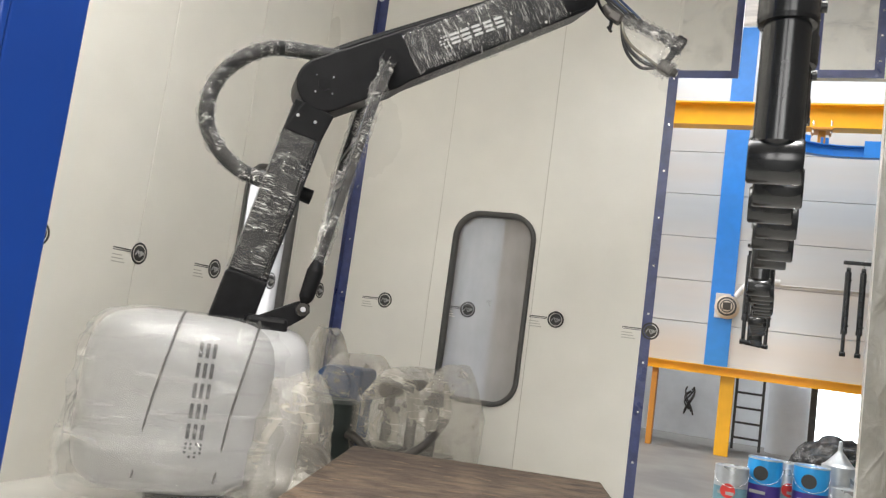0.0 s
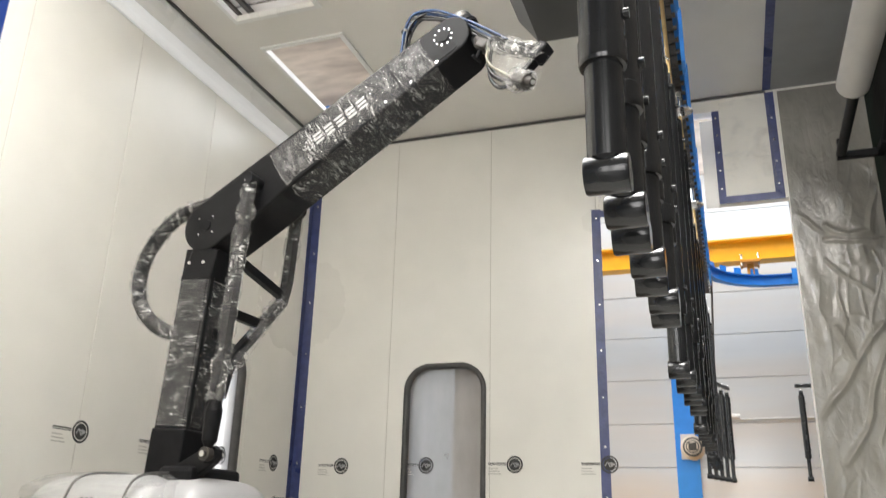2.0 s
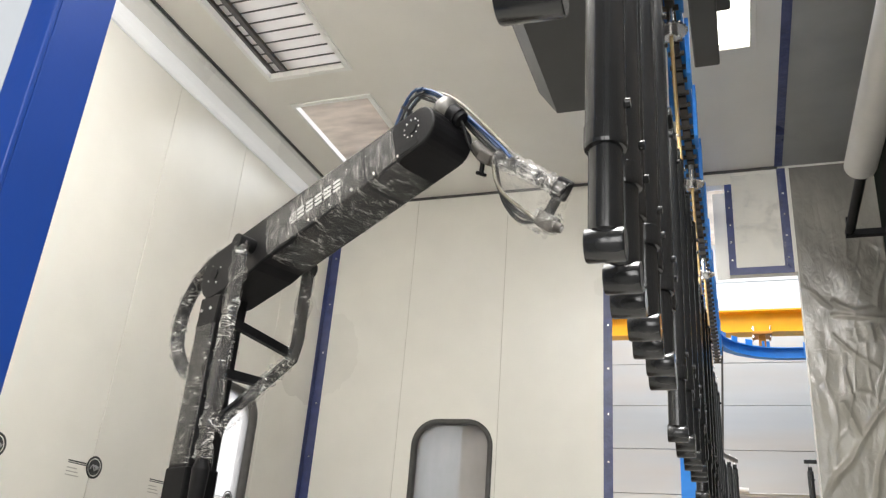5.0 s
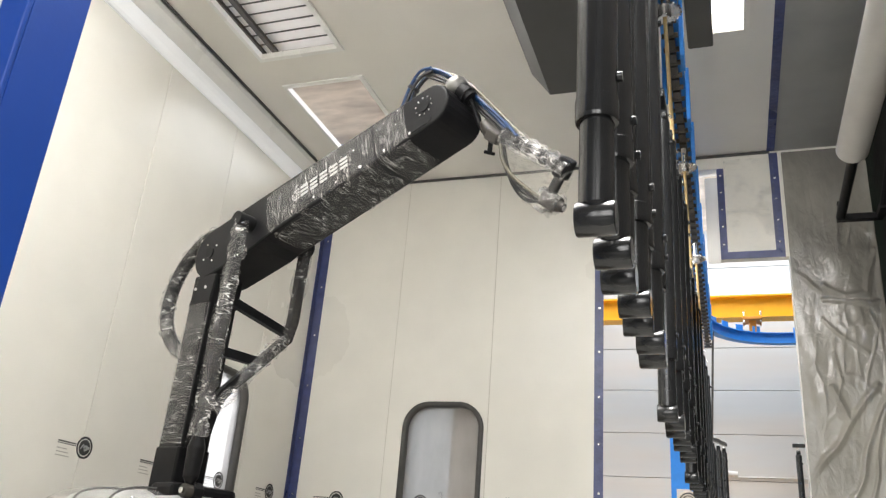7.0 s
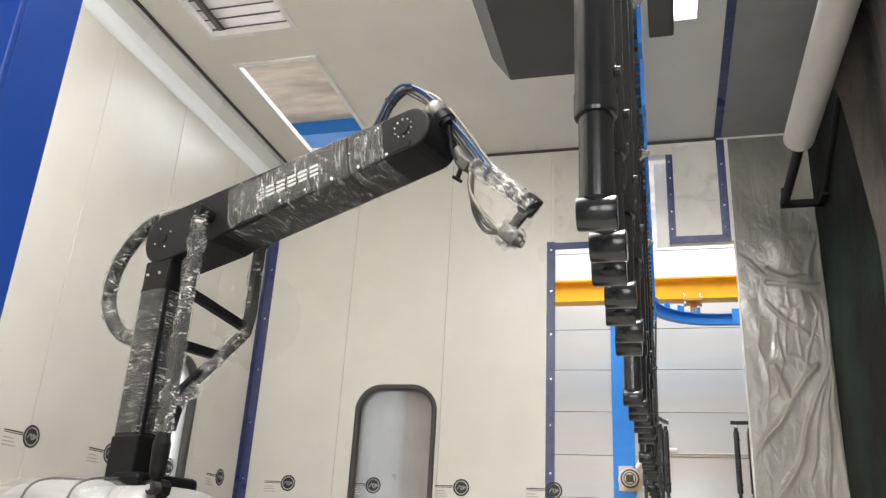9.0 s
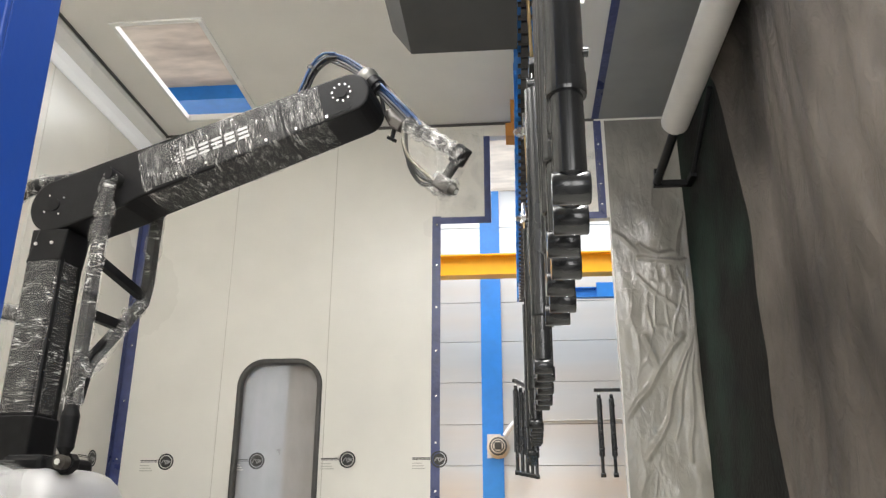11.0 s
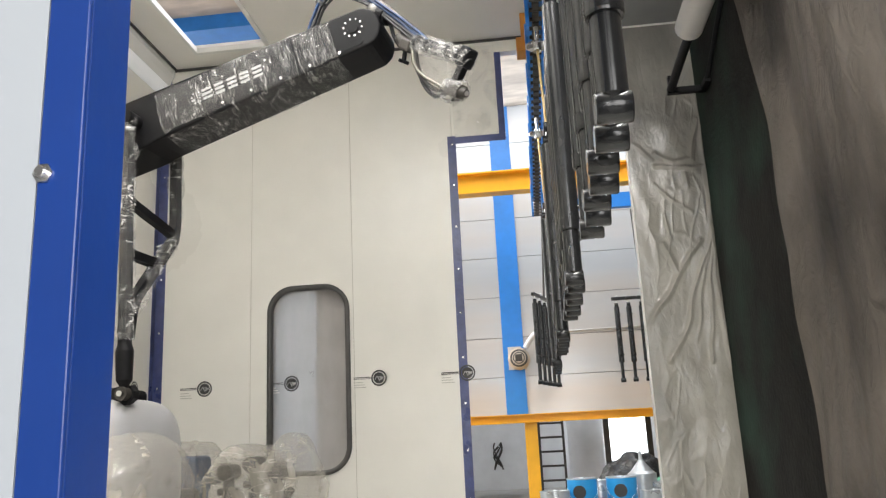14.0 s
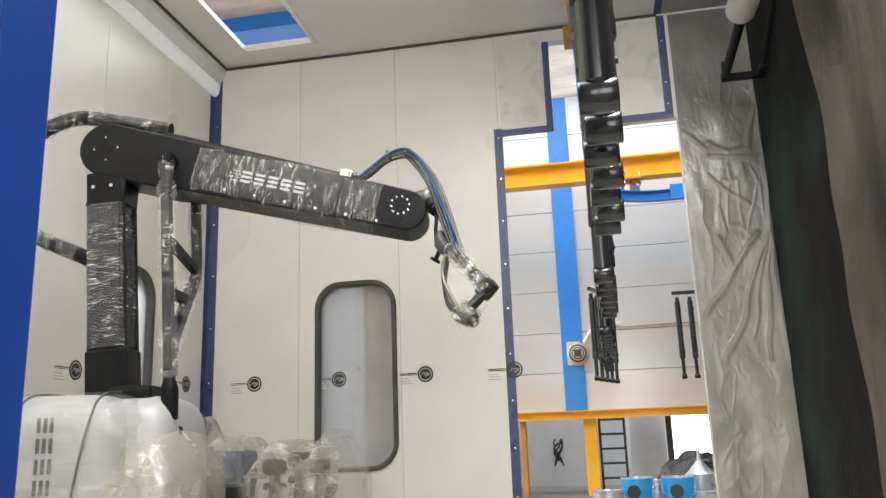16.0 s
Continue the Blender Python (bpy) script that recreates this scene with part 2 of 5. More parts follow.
CAN_BLUE = material("blue_can_print", (0.02, 0.30, 0.68), 0.3, 0, 0.05, 20)
CAN_PURPLE = material("purple_can_print", (0.06, 0.035, 0.22), 0.3, 0, 0.05, 20)
CAN_TEAL = material("grey_teal_can_print", (0.16, 0.30, 0.36), 0.35, 0, 0.08, 20)
RED = material("red_print", (0.70, 0.05, 0.04), 0.4)
BAG_BLACK = material("black_bin_bag", (0.015, 0.015, 0.016), 0.25, 0, 0.2, 12, None, 0, 0.6, 30)
GREEN_CLOTH = material("green_plastic_wrap", (0.03, 0.33, 0.15), 0.4, 0, 0.15, 14)
GLOW = material("bright_daylight_outside", (0.92, 0.97, 1.0), 1.0, emit=3.0)
TUBE = material("softly_emissive_white_band", (0.95, 0.97, 1.0), 0.5, emit=0.13)
LAMP = material("lit_lamp_panel", (1.0, 0.97, 0.90), 1.0, emit=5.0)
HOSE_BLACK = material("black_rubber_hose", (0.012, 0.012, 0.013), 0.35, 0, 0.2, 20)
BALL_METAL = material("dull_grey_cast_metal", (0.20, 0.195, 0.185), 0.38, 0.5, 0.2, 30, (0.16, 0.155, 0.15), 0.5)
BAG_CLEAR = film_material("clear_tool_bag", (0.70, 0.69, 0.66), 0.94, 0.17, 12.0, (1.0, 1.0, 1.0), 0.3)
HOSE_BLUE = material("blue_air_hose", (0.008, 0.034, 0.105), 0.3, 0, 0.2, 20)
HOSE_CLEAR = material("yellowish_clear_hose", (0.15, 0.14, 0.11), 0.2, 0, 0.1, 20)


def pane_material():
    m = bpy.data.materials.new("smoked_window_pane")
    m.use_nodes = True
    n, k = m.node_tree.nodes, m.node_tree.links
    b = n["Principled BSDF"]
    b.inputs["Base Color"].default_value = (0.55, 0.55, 0.55, 1)
    b.inputs["Roughness"].default_value, b.inputs["Specular IOR Level"].default_value = 0.22, 0.6
    tl, half = n.new("ShaderNodeBsdfTranslucent"), n.new("ShaderNodeMixShader")
    tl.inputs[0].default_value = (0.58, 0.59, 0.62, 1)
    half.inputs[0].default_value = 0.22
    tr, mix, w, mr = n.new("ShaderNodeBsdfTransparent"), n.new("ShaderNodeMixShader"), n.new("ShaderNodeTexNoise"), n.new("ShaderNodeMapRange")
    w.inputs["Scale"].default_value, w.inputs["Detail"].default_value = 3.0, 6
    mr.inputs[3].default_value, mr.inputs[4].default_value = 0.28, 0.55
    k.new(w.outputs[0], mr.inputs[0])
    k.new(mr.outputs[0], mix.inputs[0])
    k.new(tl.outputs[0], half.inputs[1])
    k.new(b.outputs[0], half.inputs[2])
    k.new(tr.outputs[0], mix.inputs[1])
    k.new(half.outputs[0], mix.inputs[2])
    k.new(mix.outputs[0], n["Material Output"].inputs[0])
    return m


PANE = pane_material()


# ---------------------------------------------------------------- mesh helpers
def bx(bm, x0, y0, z0, x1, y1, z1, bev=0.0):
    r = bmesh.ops.create_cube(bm, size=1.0, matrix=Matrix.Translation(((x0 + x1) / 2, (y0 + y1) / 2, (z0 + z1) / 2))
                              @ Matrix.Diagonal((abs(x1 - x0), abs(y1 - y0), abs(z1 - z0), 1)))
    if bev:
        edges = {e for v in r["verts"] for e in v.link_edges}
        bmesh.ops.bevel(bm, geom=list(edges), offset=bev, segments=2, affect="EDGES", profile=0.5)
    return bm


def tube(bm, pts, r, n=10, cap=True):
    """A round tube along points; r is one radius or one for each point."""
    pts = [Vector(p) for p in pts]
    rs = r if isinstance(r, (list, tuple)) else [r] * len(pts)
    rings, side = [], None
    for i, p in enumerate(pts):
        d = (pts[min(i + 1, len(pts) - 1)] - pts[max(i - 1, 0)])
        if d.length < 1e-9:
            d = pts[-1] - pts[0]
        d.normalize()
        if side is None:
            side = d.orthogonal().normalized()
        side = (side - d * side.dot(d)).normalized()
        up = d.cross(side)
        rings.append([bm.verts.new(p + (side * math.cos(a) + up * math.sin(a)) * rs[i]) for a in (2 * math.pi * j / n for j in range(n))])
    for a, b in zip(rings, rings[1:]):
        for j in range(n):
            bm.faces.new((a[j], a[(j + 1) % n], b[(j + 1) % n], b[j])).smooth = True
    if cap:
        bm.faces.new([bm.verts.new(v.co) for v in rings[0][::-1]])
        bm.faces.new([bm.verts.new(v.co) for v in rings[-1]])
    return bm


def cyl(bm, p, q, r, n=16):
    return tube(bm, [p, q], r, n)


def lathe(bm, profile, n=24, at=(0, 0, 0)):
    """A turned body about z from rows of (radius, z)."""
    def ring(r, z):
        return [bm.verts.new((at[0] + r * math.cos(2 * math.pi * j / n), at[1] + r * math.sin(2 * math.pi * j / n), at[2] + z)) for j in range(n)]
    up = profile[-1][1] > profile[0][1]
    for p, q in zip(profile, profile[1:]):
        a, c = ring(*p), ring(*q)
        for j in range(n):
            f = (a[j], a[(j + 1) % n], c[(j + 1) % n], c[j])
            bm.faces.new(f if up else f[::-1]).smooth = True
    a, c = ring(*profile[0]), ring(*profile[-1])
    bm.faces.new(a[::-1] if up else a)
    bm.faces.new(c if up else c[::-1])
    return bm


def prism(bm, outline, y0, y1, bev=0.0):
    """An outline in x and z, extruded along y."""
    a = [bm.verts.new((x, y0, z)) for x, z in outline]
    b = [bm.verts.new((x, y1, z)) for x, z in outline]
    n = len(a)
    fs = [bm.faces.new(a), bm.faces.new(b[::-1])]
    for j in range(n):
        fs.append(bm.faces.new((a[j], b[j], b[(j + 1) % n], a[(j + 1) % n])))
    bmesh.ops.recalc_face_normals(bm, faces=fs)
    if bev:
        bmesh.ops.bevel(bm, geom=list(fs[0].edges) + list(fs[1].edges), offset=bev, segments=2, affect="EDGES", profile=0.5)
    return bm


def curve_pts(pts, steps=8):
    """A smooth line through points."""
    p = [Vector(q) for q in pts]
    p = [2 * p[0] - p[1], *p, 2 * p[-1] - p[-2]]
    out = []
    for i in range(1, len(p) - 2):
        for s in range(steps):
            t = s / steps
            out.append(0.5 * (2 * p[i] + (p[i + 1] - p[i - 1]) * t + (2 * p[i - 1] - 5 * p[i] + 4 * p[i + 1] - p[i + 2]) * t * t
                              + (3 * p[i] - p[i - 1] - 3 * p[i + 1] + p[i + 2]) * t ** 3))
    return out + [p[-2]]


def part(name, bm, mat, parent=None, label=""):
    me = bpy.data.meshes.new(name)
    bm.normal_update()
    bm.to_mesh(me)
    bm.free()
    me.materials.append(mat)
    ob = new(name, me)
    if parent is not None:
        ob.parent = parent
    if label:
        ob["label"] = label
    return ob


def thing(name, label, category, group="", kind="", at=(0, 0, 0)):
    ob = new(name)
    ob.location = at
    ob.empty_display_size = 0.05
    return tagged(ob, label, category, group, kind)


def B():
    return bmesh.new()


def rounded(cx, cz, w, h, r, n=10):
    """A rounded rectangle, anticlockwise, in x and z."""
    out = []
    for k, (sx, sz) in enumerate(((1, 1), (-1, 1), (-1, -1), (1, -1))):
        for j in range(n + 1):
            a = math.pi / 2 * (k + j / n)
            out.append((cx + sx * (w / 2 - r) + r * math.cos(a), cz + sz * (h / 2 - r) + r * math.sin(a)))
    return out


def panel_with_hole(bm, x0, z0, x1, z1, hole, y0, y1):
    """A slab in the x-z plane with one rounded hole through it."""
    cx, cz = sum(p[0] for p in hole) / len(hole), sum(p[1] for p in hole) / len(hole)
    angles = [math.atan2(p[1] - cz, p[0] - cx) for p in hole]

    def outer(a):
        dx, dz = math.cos(a), math.sin(a)
        k = min(((x1 - cx) if dx > 0 else (x0 - cx)) / dx if abs(dx) > 1e-9 else 1e9, ((z1 - cz) if dz > 0 else (z0 - cz)) / dz if abs(dz) > 1e-9 else 1e9)
        return (cx + dx * k, cz + dz * k)
    inner, out = list(hole), [outer(a) for a in angles]
    for corner in ((x0, z0), (x1, z0), (x1, z1), (x0, z1)):
        a = math.atan2(corner[1] - cz, corner[0] - cx)
        j = min(range(len(angles)), key=lambda q: abs((angles[q] - a + math.pi) % (2 * math.pi) - math.pi))
        out[j] = corner
    n = len(inner)
    rows = [[bm.verts.new((p[0], y, p[1])) for p in ring] for ring, y in ((inner, y0), (out, y0), (inner, y1), (out, y1))]
    for j in range(n):
        k = (j + 1) % n
        for a, b in ((rows[0], rows[1]), (rows[3], rows[2]), (rows[2], rows[0]), (rows[1], rows[3])):
            if (a[j].co - a[k].co).length > 1e-7 or (b[j].co - b[k].co).length > 1e-7:
                bm.faces.new((a[j], b[j], b[k], a[k]))
    bmesh.ops.recalc_face_normals(bm, faces=bm.faces)
    return bm


def ring_strip(bm, hole_in, hole_out, y0, y1):
    """A frame between two rounded outlines."""
    n = len(hole_in)
    rows = [[bm.verts.new((p[0], y, p[1])) for p in ring] for ring, y in ((hole_in, y0), (hole_out, y0), (hole_in, y1), (hole_out, y1))]
    for j in range(n):
        k = (j + 1) % n
        for a, b in ((rows[0], rows[1]), (rows[3], rows[2]), (rows[2], rows[0]), (rows[1], rows[3])):
            bm.faces.new((a[j], b[j], b[k], a[k])).smooth = True
    bmesh.ops.recalc_face_normals(bm, faces=bm.faces)
    return bm


def sheet(bm, fn, nu, nv):
    """A grid of fn(u, v), both from 0 to 1."""
    g = [[bm.verts.new(fn(i / nu, j / nv)) for j in range(nv + 1)] for i in range(nu + 1)]
    for i in range(nu):
        for j in range(nv):
            bm.faces.new((g[i][j], g[i + 1][j], g[i + 1][j + 1], g[i][j + 1])).smooth = True
    return bm


def ridge(x, y, z=0.0):
    """Sharp creases, from 0 to 1."""
    return 1 - min(1.0, abs(noise.noise((x, y, z))) * 4)


def crease(x, y, z=0.0):
    """Thin, far apart creases, from 0 to 1."""
    return max(0.0, 1 - abs(noise.noise((x, y, z))) * 9) ** 1.3


# ---------------------------------------------------------------- the place: plan in metres
BACK, LEFT, RIGHT, TOP, FRONT = 5.70, -3.05, 1.20, 3.758, 0.591
HALL = -0.10             # the hall's floor lies a step below the booth's
DOOR_X = -0.658          # end of the front wall at the doorway
OPEN_L, OPEN_R, OPEN_T = -0.68, 0.642, 2.93
SLOT_L, SLOT_R, SLOT_T = -0.26, 0.19, 3.64
WIN_Z0, WIN_Z1, WIN_W = 0.455, 1.857, 0.635

floor_bm = bx(B(), -30, -30, HALL - 0.2, 30, 45, HALL)
tagged(part("floor", floor_bm, CONCRETE), "grey concrete shop floor with stains and scuffs", "floor", kind="structure")


def seam_strip(parent, p, q, w=0.006):
    """The thin shadow joint with its lip where two panels meet."""
    bm = B()
    (x0, y0, z0), (x1, y1, z1) = p, q
    bx(bm, x0, y0, z0, x1, y1, z1)
    part("panel_joint", bm, JOINT, parent)


# floor out of view, coloured pale so that it bounces light to the ceiling
tagged(part("booth_floor", bx(B(), LEFT - 0.1, FRONT - 0.012, HALL, RIGHT + 0.12, BACK + 0.09, 0.0), BOOTH_FLOOR), "unseen pale grey booth floor that bounces light up", "floor", kind="structure")

# back wall
wall_back = thing("wall_back", "cream film-covered insulated panel wall with a tall opening", "wall", kind="structure")
GAP = 0.0025
for x0, x1 in ((-3.05, -2.285), (-1.49, OPEN_L)):
    part("wall_panel", bx(B(), x0 + GAP, BACK, 0, x1 - GAP, BACK + 0.08, TOP, 0.002), PANEL, wall_back)
window_hole = rounded(-1.835, (WIN_Z0 + WIN_Z1) / 2, WIN_W - 0.02, WIN_Z1 - WIN_Z0 - 0.02, 0.19)
part("wall_panel", panel_with_hole(B(), -2.285 + GAP, 0, -1.49 - GAP, TOP, window_hole, BACK, BACK + 0.08), PANEL, wall_back)
part("wall_panel", bx(B(), OPEN_L, BACK, OPEN_T, SLOT_L, BACK + 0.08, TOP, 0.002), PANEL, wall_back)
part("wall_panel", bx(B(), SLOT_L, BACK, SLOT_T, SLOT_R, BACK + 0.08, TOP, 0.002), PANEL, wall_back)
part("wall_panel", bx(B(), SLOT_R, BACK, OPEN_T - 0.02, OPEN_R, BACK + 0.08, TOP, 0.002), PANEL, wall_back)
part("wall_panel", bx(B(), OPEN_R, BACK, HALL, 6.0, BACK + 0.08, TOP, 0.002), PANEL, wall_back)
for x in (-2.285, -1.49):
    seam_strip(wall_back, (x - GAP, BACK + 0.004, 0), (x + GAP, BACK + 0.006, TOP))

# left wall
wall_left = thing("wall_left", "cream film-covered insulated panel wall", "wall", kind="structure")
LW = 4.615
left_hole = rounded(LW, (WIN_Z0 + WIN_Z1) / 2, WIN_W - 0.02, WIN_Z1 - WIN_Z0 - 0.02, 0.19)
for y0, y1 in ((0.585, 1.13), (1.13, 1.90), (1.90, 2.68), (2.68, 3.46), (3.46, 4.23), (5.0, BACK + 0.08)):
    part("wall_panel", bx(B(), LEFT - 0.08, y0 + GAP, 0, LEFT, y1 - GAP, TOP, 0.002), PANEL, wall_left)
left_panel = part("wall_panel", panel_with_hole(B(), 4.23 + GAP, 0, 5.0 - GAP, TOP, left_hole, 0, 0.08), PANEL, wall_left)
left_panel.matrix_basis = pose(LEFT, 0, 0, 0, 0, 90)
for y in (1.13, 1.90, 2.68, 3.46, 4.23, 5.0):
    seam_strip(wall_left, (LEFT - 0.006, y - GAP, 0), (LEFT - 0.004, y + GAP, TOP))


def booth_window(name, cx, m, label):
    w = thing(name, label, "window", kind="structure")
    cz, h = (WIN_Z0 + WIN_Z1) / 2, WIN_Z1 - WIN_Z0
    part("gasket", ring_strip(B(), rounded(cx, cz, WIN_W - 0.07, h - 0.07, 0.165), rounded(cx, cz, WIN_W, h, 0.2), -0.014, 0.09), RUBBER, w, "dark grey rubber gasket")
    bm = B()
    prism(bm, rounded(cx, cz, WIN_W - 0.06, h - 0.06, 0.17), 0.035, 0.041)
    pane = part("pane", bm, PANE, w, "hazy film-covered pane")
    pane.visible_shadow = False
    w.matrix_basis = m
    return w


booth_window("window_1", -1.835, pose(0, BACK, 0), "tall rounded window with dark rubber gasket and hazy pane")
booth_window("window_2", LW, pose(LEFT, 0, 0, 0, 0, 90), "tall rounded side window with dark rubber gasket")

board = thing("timber_post", "tan timber post standing behind the window", "post")
part("shaft", bx(B(), -1.83, BACK + 0.20, HALL, -1.44, BACK + 0.44, 2.4, 0.006), PALE_TIMBER, board)

cabinet = thing("steel_cabinet", "blue-grey sheet steel cabinet standing behind the window", "cabinet")
part("carcass", bx(B(), -3.6, BACK + 1.62, HALL, -2.05, BACK + 2.1, 2.5, 0.008), STEEL_SKIN, cabinet)
part("door", bx(B(), -3.57, BACK + 1.60, HALL + 0.1, -2.08, BACK + 1.618, 2.47, 0.004), STEEL_SKIN, cabinet)
# front wall with the doorway, in which the camera stands
wall_front = thing("wall_front", "white panel wall ending at a doorway", "wall", kind="structure")
part("wall_panel", bx(B(), -3.13, FRONT, 0, DOOR_X - 0.046, FRONT + 0.08, TOP, 0.002), PANEL, wall_front)
# added skin over the white panel, tinted blue-grey for its shade
part("shade_skin", bx(B(), -3.13, FRONT - 0.004, 0, DOOR_X - 0.052, FRONT - 0.0005, TOP), OUTER, wall_front, "white wall skin with blue-grey shade in its colour")
door_frame = thing("door_frame", "blue painted steel door jamb trim bolted to the panel wall", "door frame", kind="structure")
bm = B()
bx(bm, DOOR_X - 0.050, FRONT - 0.006, 0, DOOR_X, FRONT + 0.002, TOP, 0.002)
bx(bm, DOOR_X - 0.008, FRONT + 0.002, 0, DOOR_X, FRONT + 0.088, TOP, 0.002)
part("jamb_trim", bm, BLUE, door_frame)
for z in (0.35, 0.92, 1.5, 2.2):
    bm = B()
    lathe(bm, [(0.012, 0), (0.012, 0.003), (0.0075, 0.0032), (0.0075, 0.009), (0.006, 0.010)], 6)
    ob = part("bolt", bm, STEEL, door_frame, "zinc hex bolt with washer")
    ob.matrix_basis = pose(DOOR_X - 0.0425, FRONT - 0.006, z, 90, 0, 0)

# right wall
tagged(part("wall_right", bx(B(), RIGHT, -0.6, HALL, RIGHT + 0.1, BACK, TOP), GREEN), "dark green filter wall fogged with paint dust", "wall", kind="structure")

# ceiling with three openings
H_L, H_R = -2.655, -2.085
HATCHES = ((2.53, 3.81), (4.16, 5.437))
bm = B()
CT = TOP + 0.025
bx(bm, LEFT - 0.08, FRONT, TOP, H_L, BACK + 0.08, CT)
bx(bm, H_R, FRONT, TOP, 0.20, BACK + 0.08, CT)
bx(bm, 0.39, FRONT, TOP, 0.575, BACK + 0.08, CT)
bx(bm, 0.20, FRONT, TOP, 0.39, 3.55, CT)
bx(bm, 0.20, 4.18, TOP, 0.39, BACK + 0.08, CT)
for y0, y1 in ((FRONT, HATCHES[0][0]), (HATCHES[0][1], HATCHES[1][0]), (HATCHES[1][1], BACK + 0.08)):
    bx(bm, H_L, y0, TOP, H_R, y1, CT)
tagged(part("ceiling", bm, CEIL), "off-white sheet metal booth ceiling with open hatches", "ceiling", kind="structure")
# ceiling strip right of the tape, coloured darker grey than the rest
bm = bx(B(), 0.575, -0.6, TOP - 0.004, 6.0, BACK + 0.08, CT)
tagged(part("ceiling_dark", bm, CEIL_DARK), "dark grey ceiling strip right of the blue tape", "ceiling", kind="structure")
for y0, y1 in HATCHES:
    tr = thing("trim_hatch", "white metal edging round the open ceiling hatch", "trim", kind="structure")
    for a in ((H_L - 0.022, y0 - 0.03, H_L + 0.005, y1 + 0.03), (H_R - 0.005, y0 - 0.03, H_R + 0.03, y1 + 0.03), (H_L + 0.005, y0 - 0.03, H_R - 0.005, y0 + 0.005), (H_L + 0.005, y1 - 0.005, H_R - 0.005, y1 + 0.03)):
        part("edging", bx(B(), a[0], a[1], TOP - 0.012, a[2], a[3], TOP + 0.03), COVE, tr)
lamp_box = thing("ceiling_light", "bright lit ceiling lamp panel in an off-white frame", "ceiling light")
part("diffuser", bx(B(), 0.205, 3.555, TOP + 0.03, 0.385, 4.175, TOP + 0.036), LAMP, lamp_box)
bm = B()
for a in ((0.17, 3.52, 0.205, 4.21), (0.385, 3.52, 0.42, 4.21), (0.205, 3.52, 0.385, 3.555), (0.205, 4.175, 0.385, 4.21)):
    bx(bm, a[0], a[1], TOP - 0.01, a[2], a[3], TOP + 0.03, 0.002)
part("frame", bm, CEIL, lamp_box)

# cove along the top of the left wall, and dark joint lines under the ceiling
# white profile; its lower band is given weak emission to read bright
corner_lamp = thing("corner_lamp", "long white tubular profile along the top of the wall", "lamp profile")
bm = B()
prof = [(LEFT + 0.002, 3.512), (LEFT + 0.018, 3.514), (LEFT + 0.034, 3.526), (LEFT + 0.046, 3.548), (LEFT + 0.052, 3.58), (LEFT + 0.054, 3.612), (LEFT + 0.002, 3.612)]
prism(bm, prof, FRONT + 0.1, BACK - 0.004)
part("diffuser", bm, TUBE, corner_lamp, "white band with slight emission")
bm = B()
prof = [(LEFT + 0.002, 3.614), (LEFT + 0.055, 3.614), (LEFT + 0.075, 3.66), (LEFT + 0.098, 3.70), (LEFT + 0.098, 3.742), (LEFT + 0.002, 3.742)]
prism(bm, prof, FRONT + 0.1, BACK - 0.004)
part("housing", bm, COVE, corner_lamp)
bm = B()
bx(bm, LEFT + 0.10, BACK - 0.012, TOP - 0.022, SLOT_R + 0.38, BACK - 0.001, TOP - 0.002)
bx(bm, LEFT + 0.10, FRONT + 0.1, TOP - 0.012, LEFT + 0.118, BACK - 0.014, TOP - 0.001)
tagged(part("trim_ceiling_joint", bm, RUBBER), "dark sealant line between wall and ceiling", "trim", kind="structure")

# blue tape strips
tape = thing("trim_tape", "dark blue adhesive tape strips over panel edges", "trim", kind="structure")
T = 0.003
STRIPS = (
    (LEFT + T, BACK - T, 0.0, LEFT + 0.075, BACK, 3.655), (LEFT, BACK - 0.06, 0.0, LEFT + T, BACK - T, 3.51),
    (OPEN_L - 0.035, BACK - T, 0.0, OPEN_L + 0.03, BACK, OPEN_T + 0.03), (OPEN_L + 0.03, BACK - T, OPEN_T - 0.035, SLOT_L, BACK, OPEN_T + 0.02),
    (SLOT_L - 0.05, BACK - T, OPEN_T + 0.02, SLOT_L, BACK, SLOT_T), (SLOT_R, BACK - T, OPEN_T + 0.03, SLOT_R + 0.05, BACK, SLOT_T),
    (SLOT_R, BACK - T, OPEN_T - 0.025, OPEN_R - 0.08, BACK, OPEN_T + 0.03), (OPEN_R - 0.08, BACK - T, OPEN_T - 0.025, OPEN_R - 0.02, BACK, TOP - 0.02),
    (0.55, FRONT, TOP - 0.008, 0.605, BACK - 0.012, TOP - 0.0045),
)
for a in STRIPS:
    part("tape_strip", bx(B(), *a), TAPE, tape)
for x, y, z in [(OPEN_L, BACK - 0.004, 0.25 + 0.33 * k) for k in range(9)] + [(LEFT + 0.04, BACK - 0.004, 0.3 + 0.42 * k) for k in range(8)] \
        + [(SLOT_R + 0.025, BACK - 0.004, 3.02 + 0.14 * k) for k in range(5)] + [(OPEN_R - 0.05, BACK - 0.004, 3.02 + 0.17 * k) for k in range(4)]:
    part("rivet", bx(B(), x - 0.007, y - 0.003, z - 0.007, x + 0.007, y, z + 0.007, 0.002), STEEL, tape)


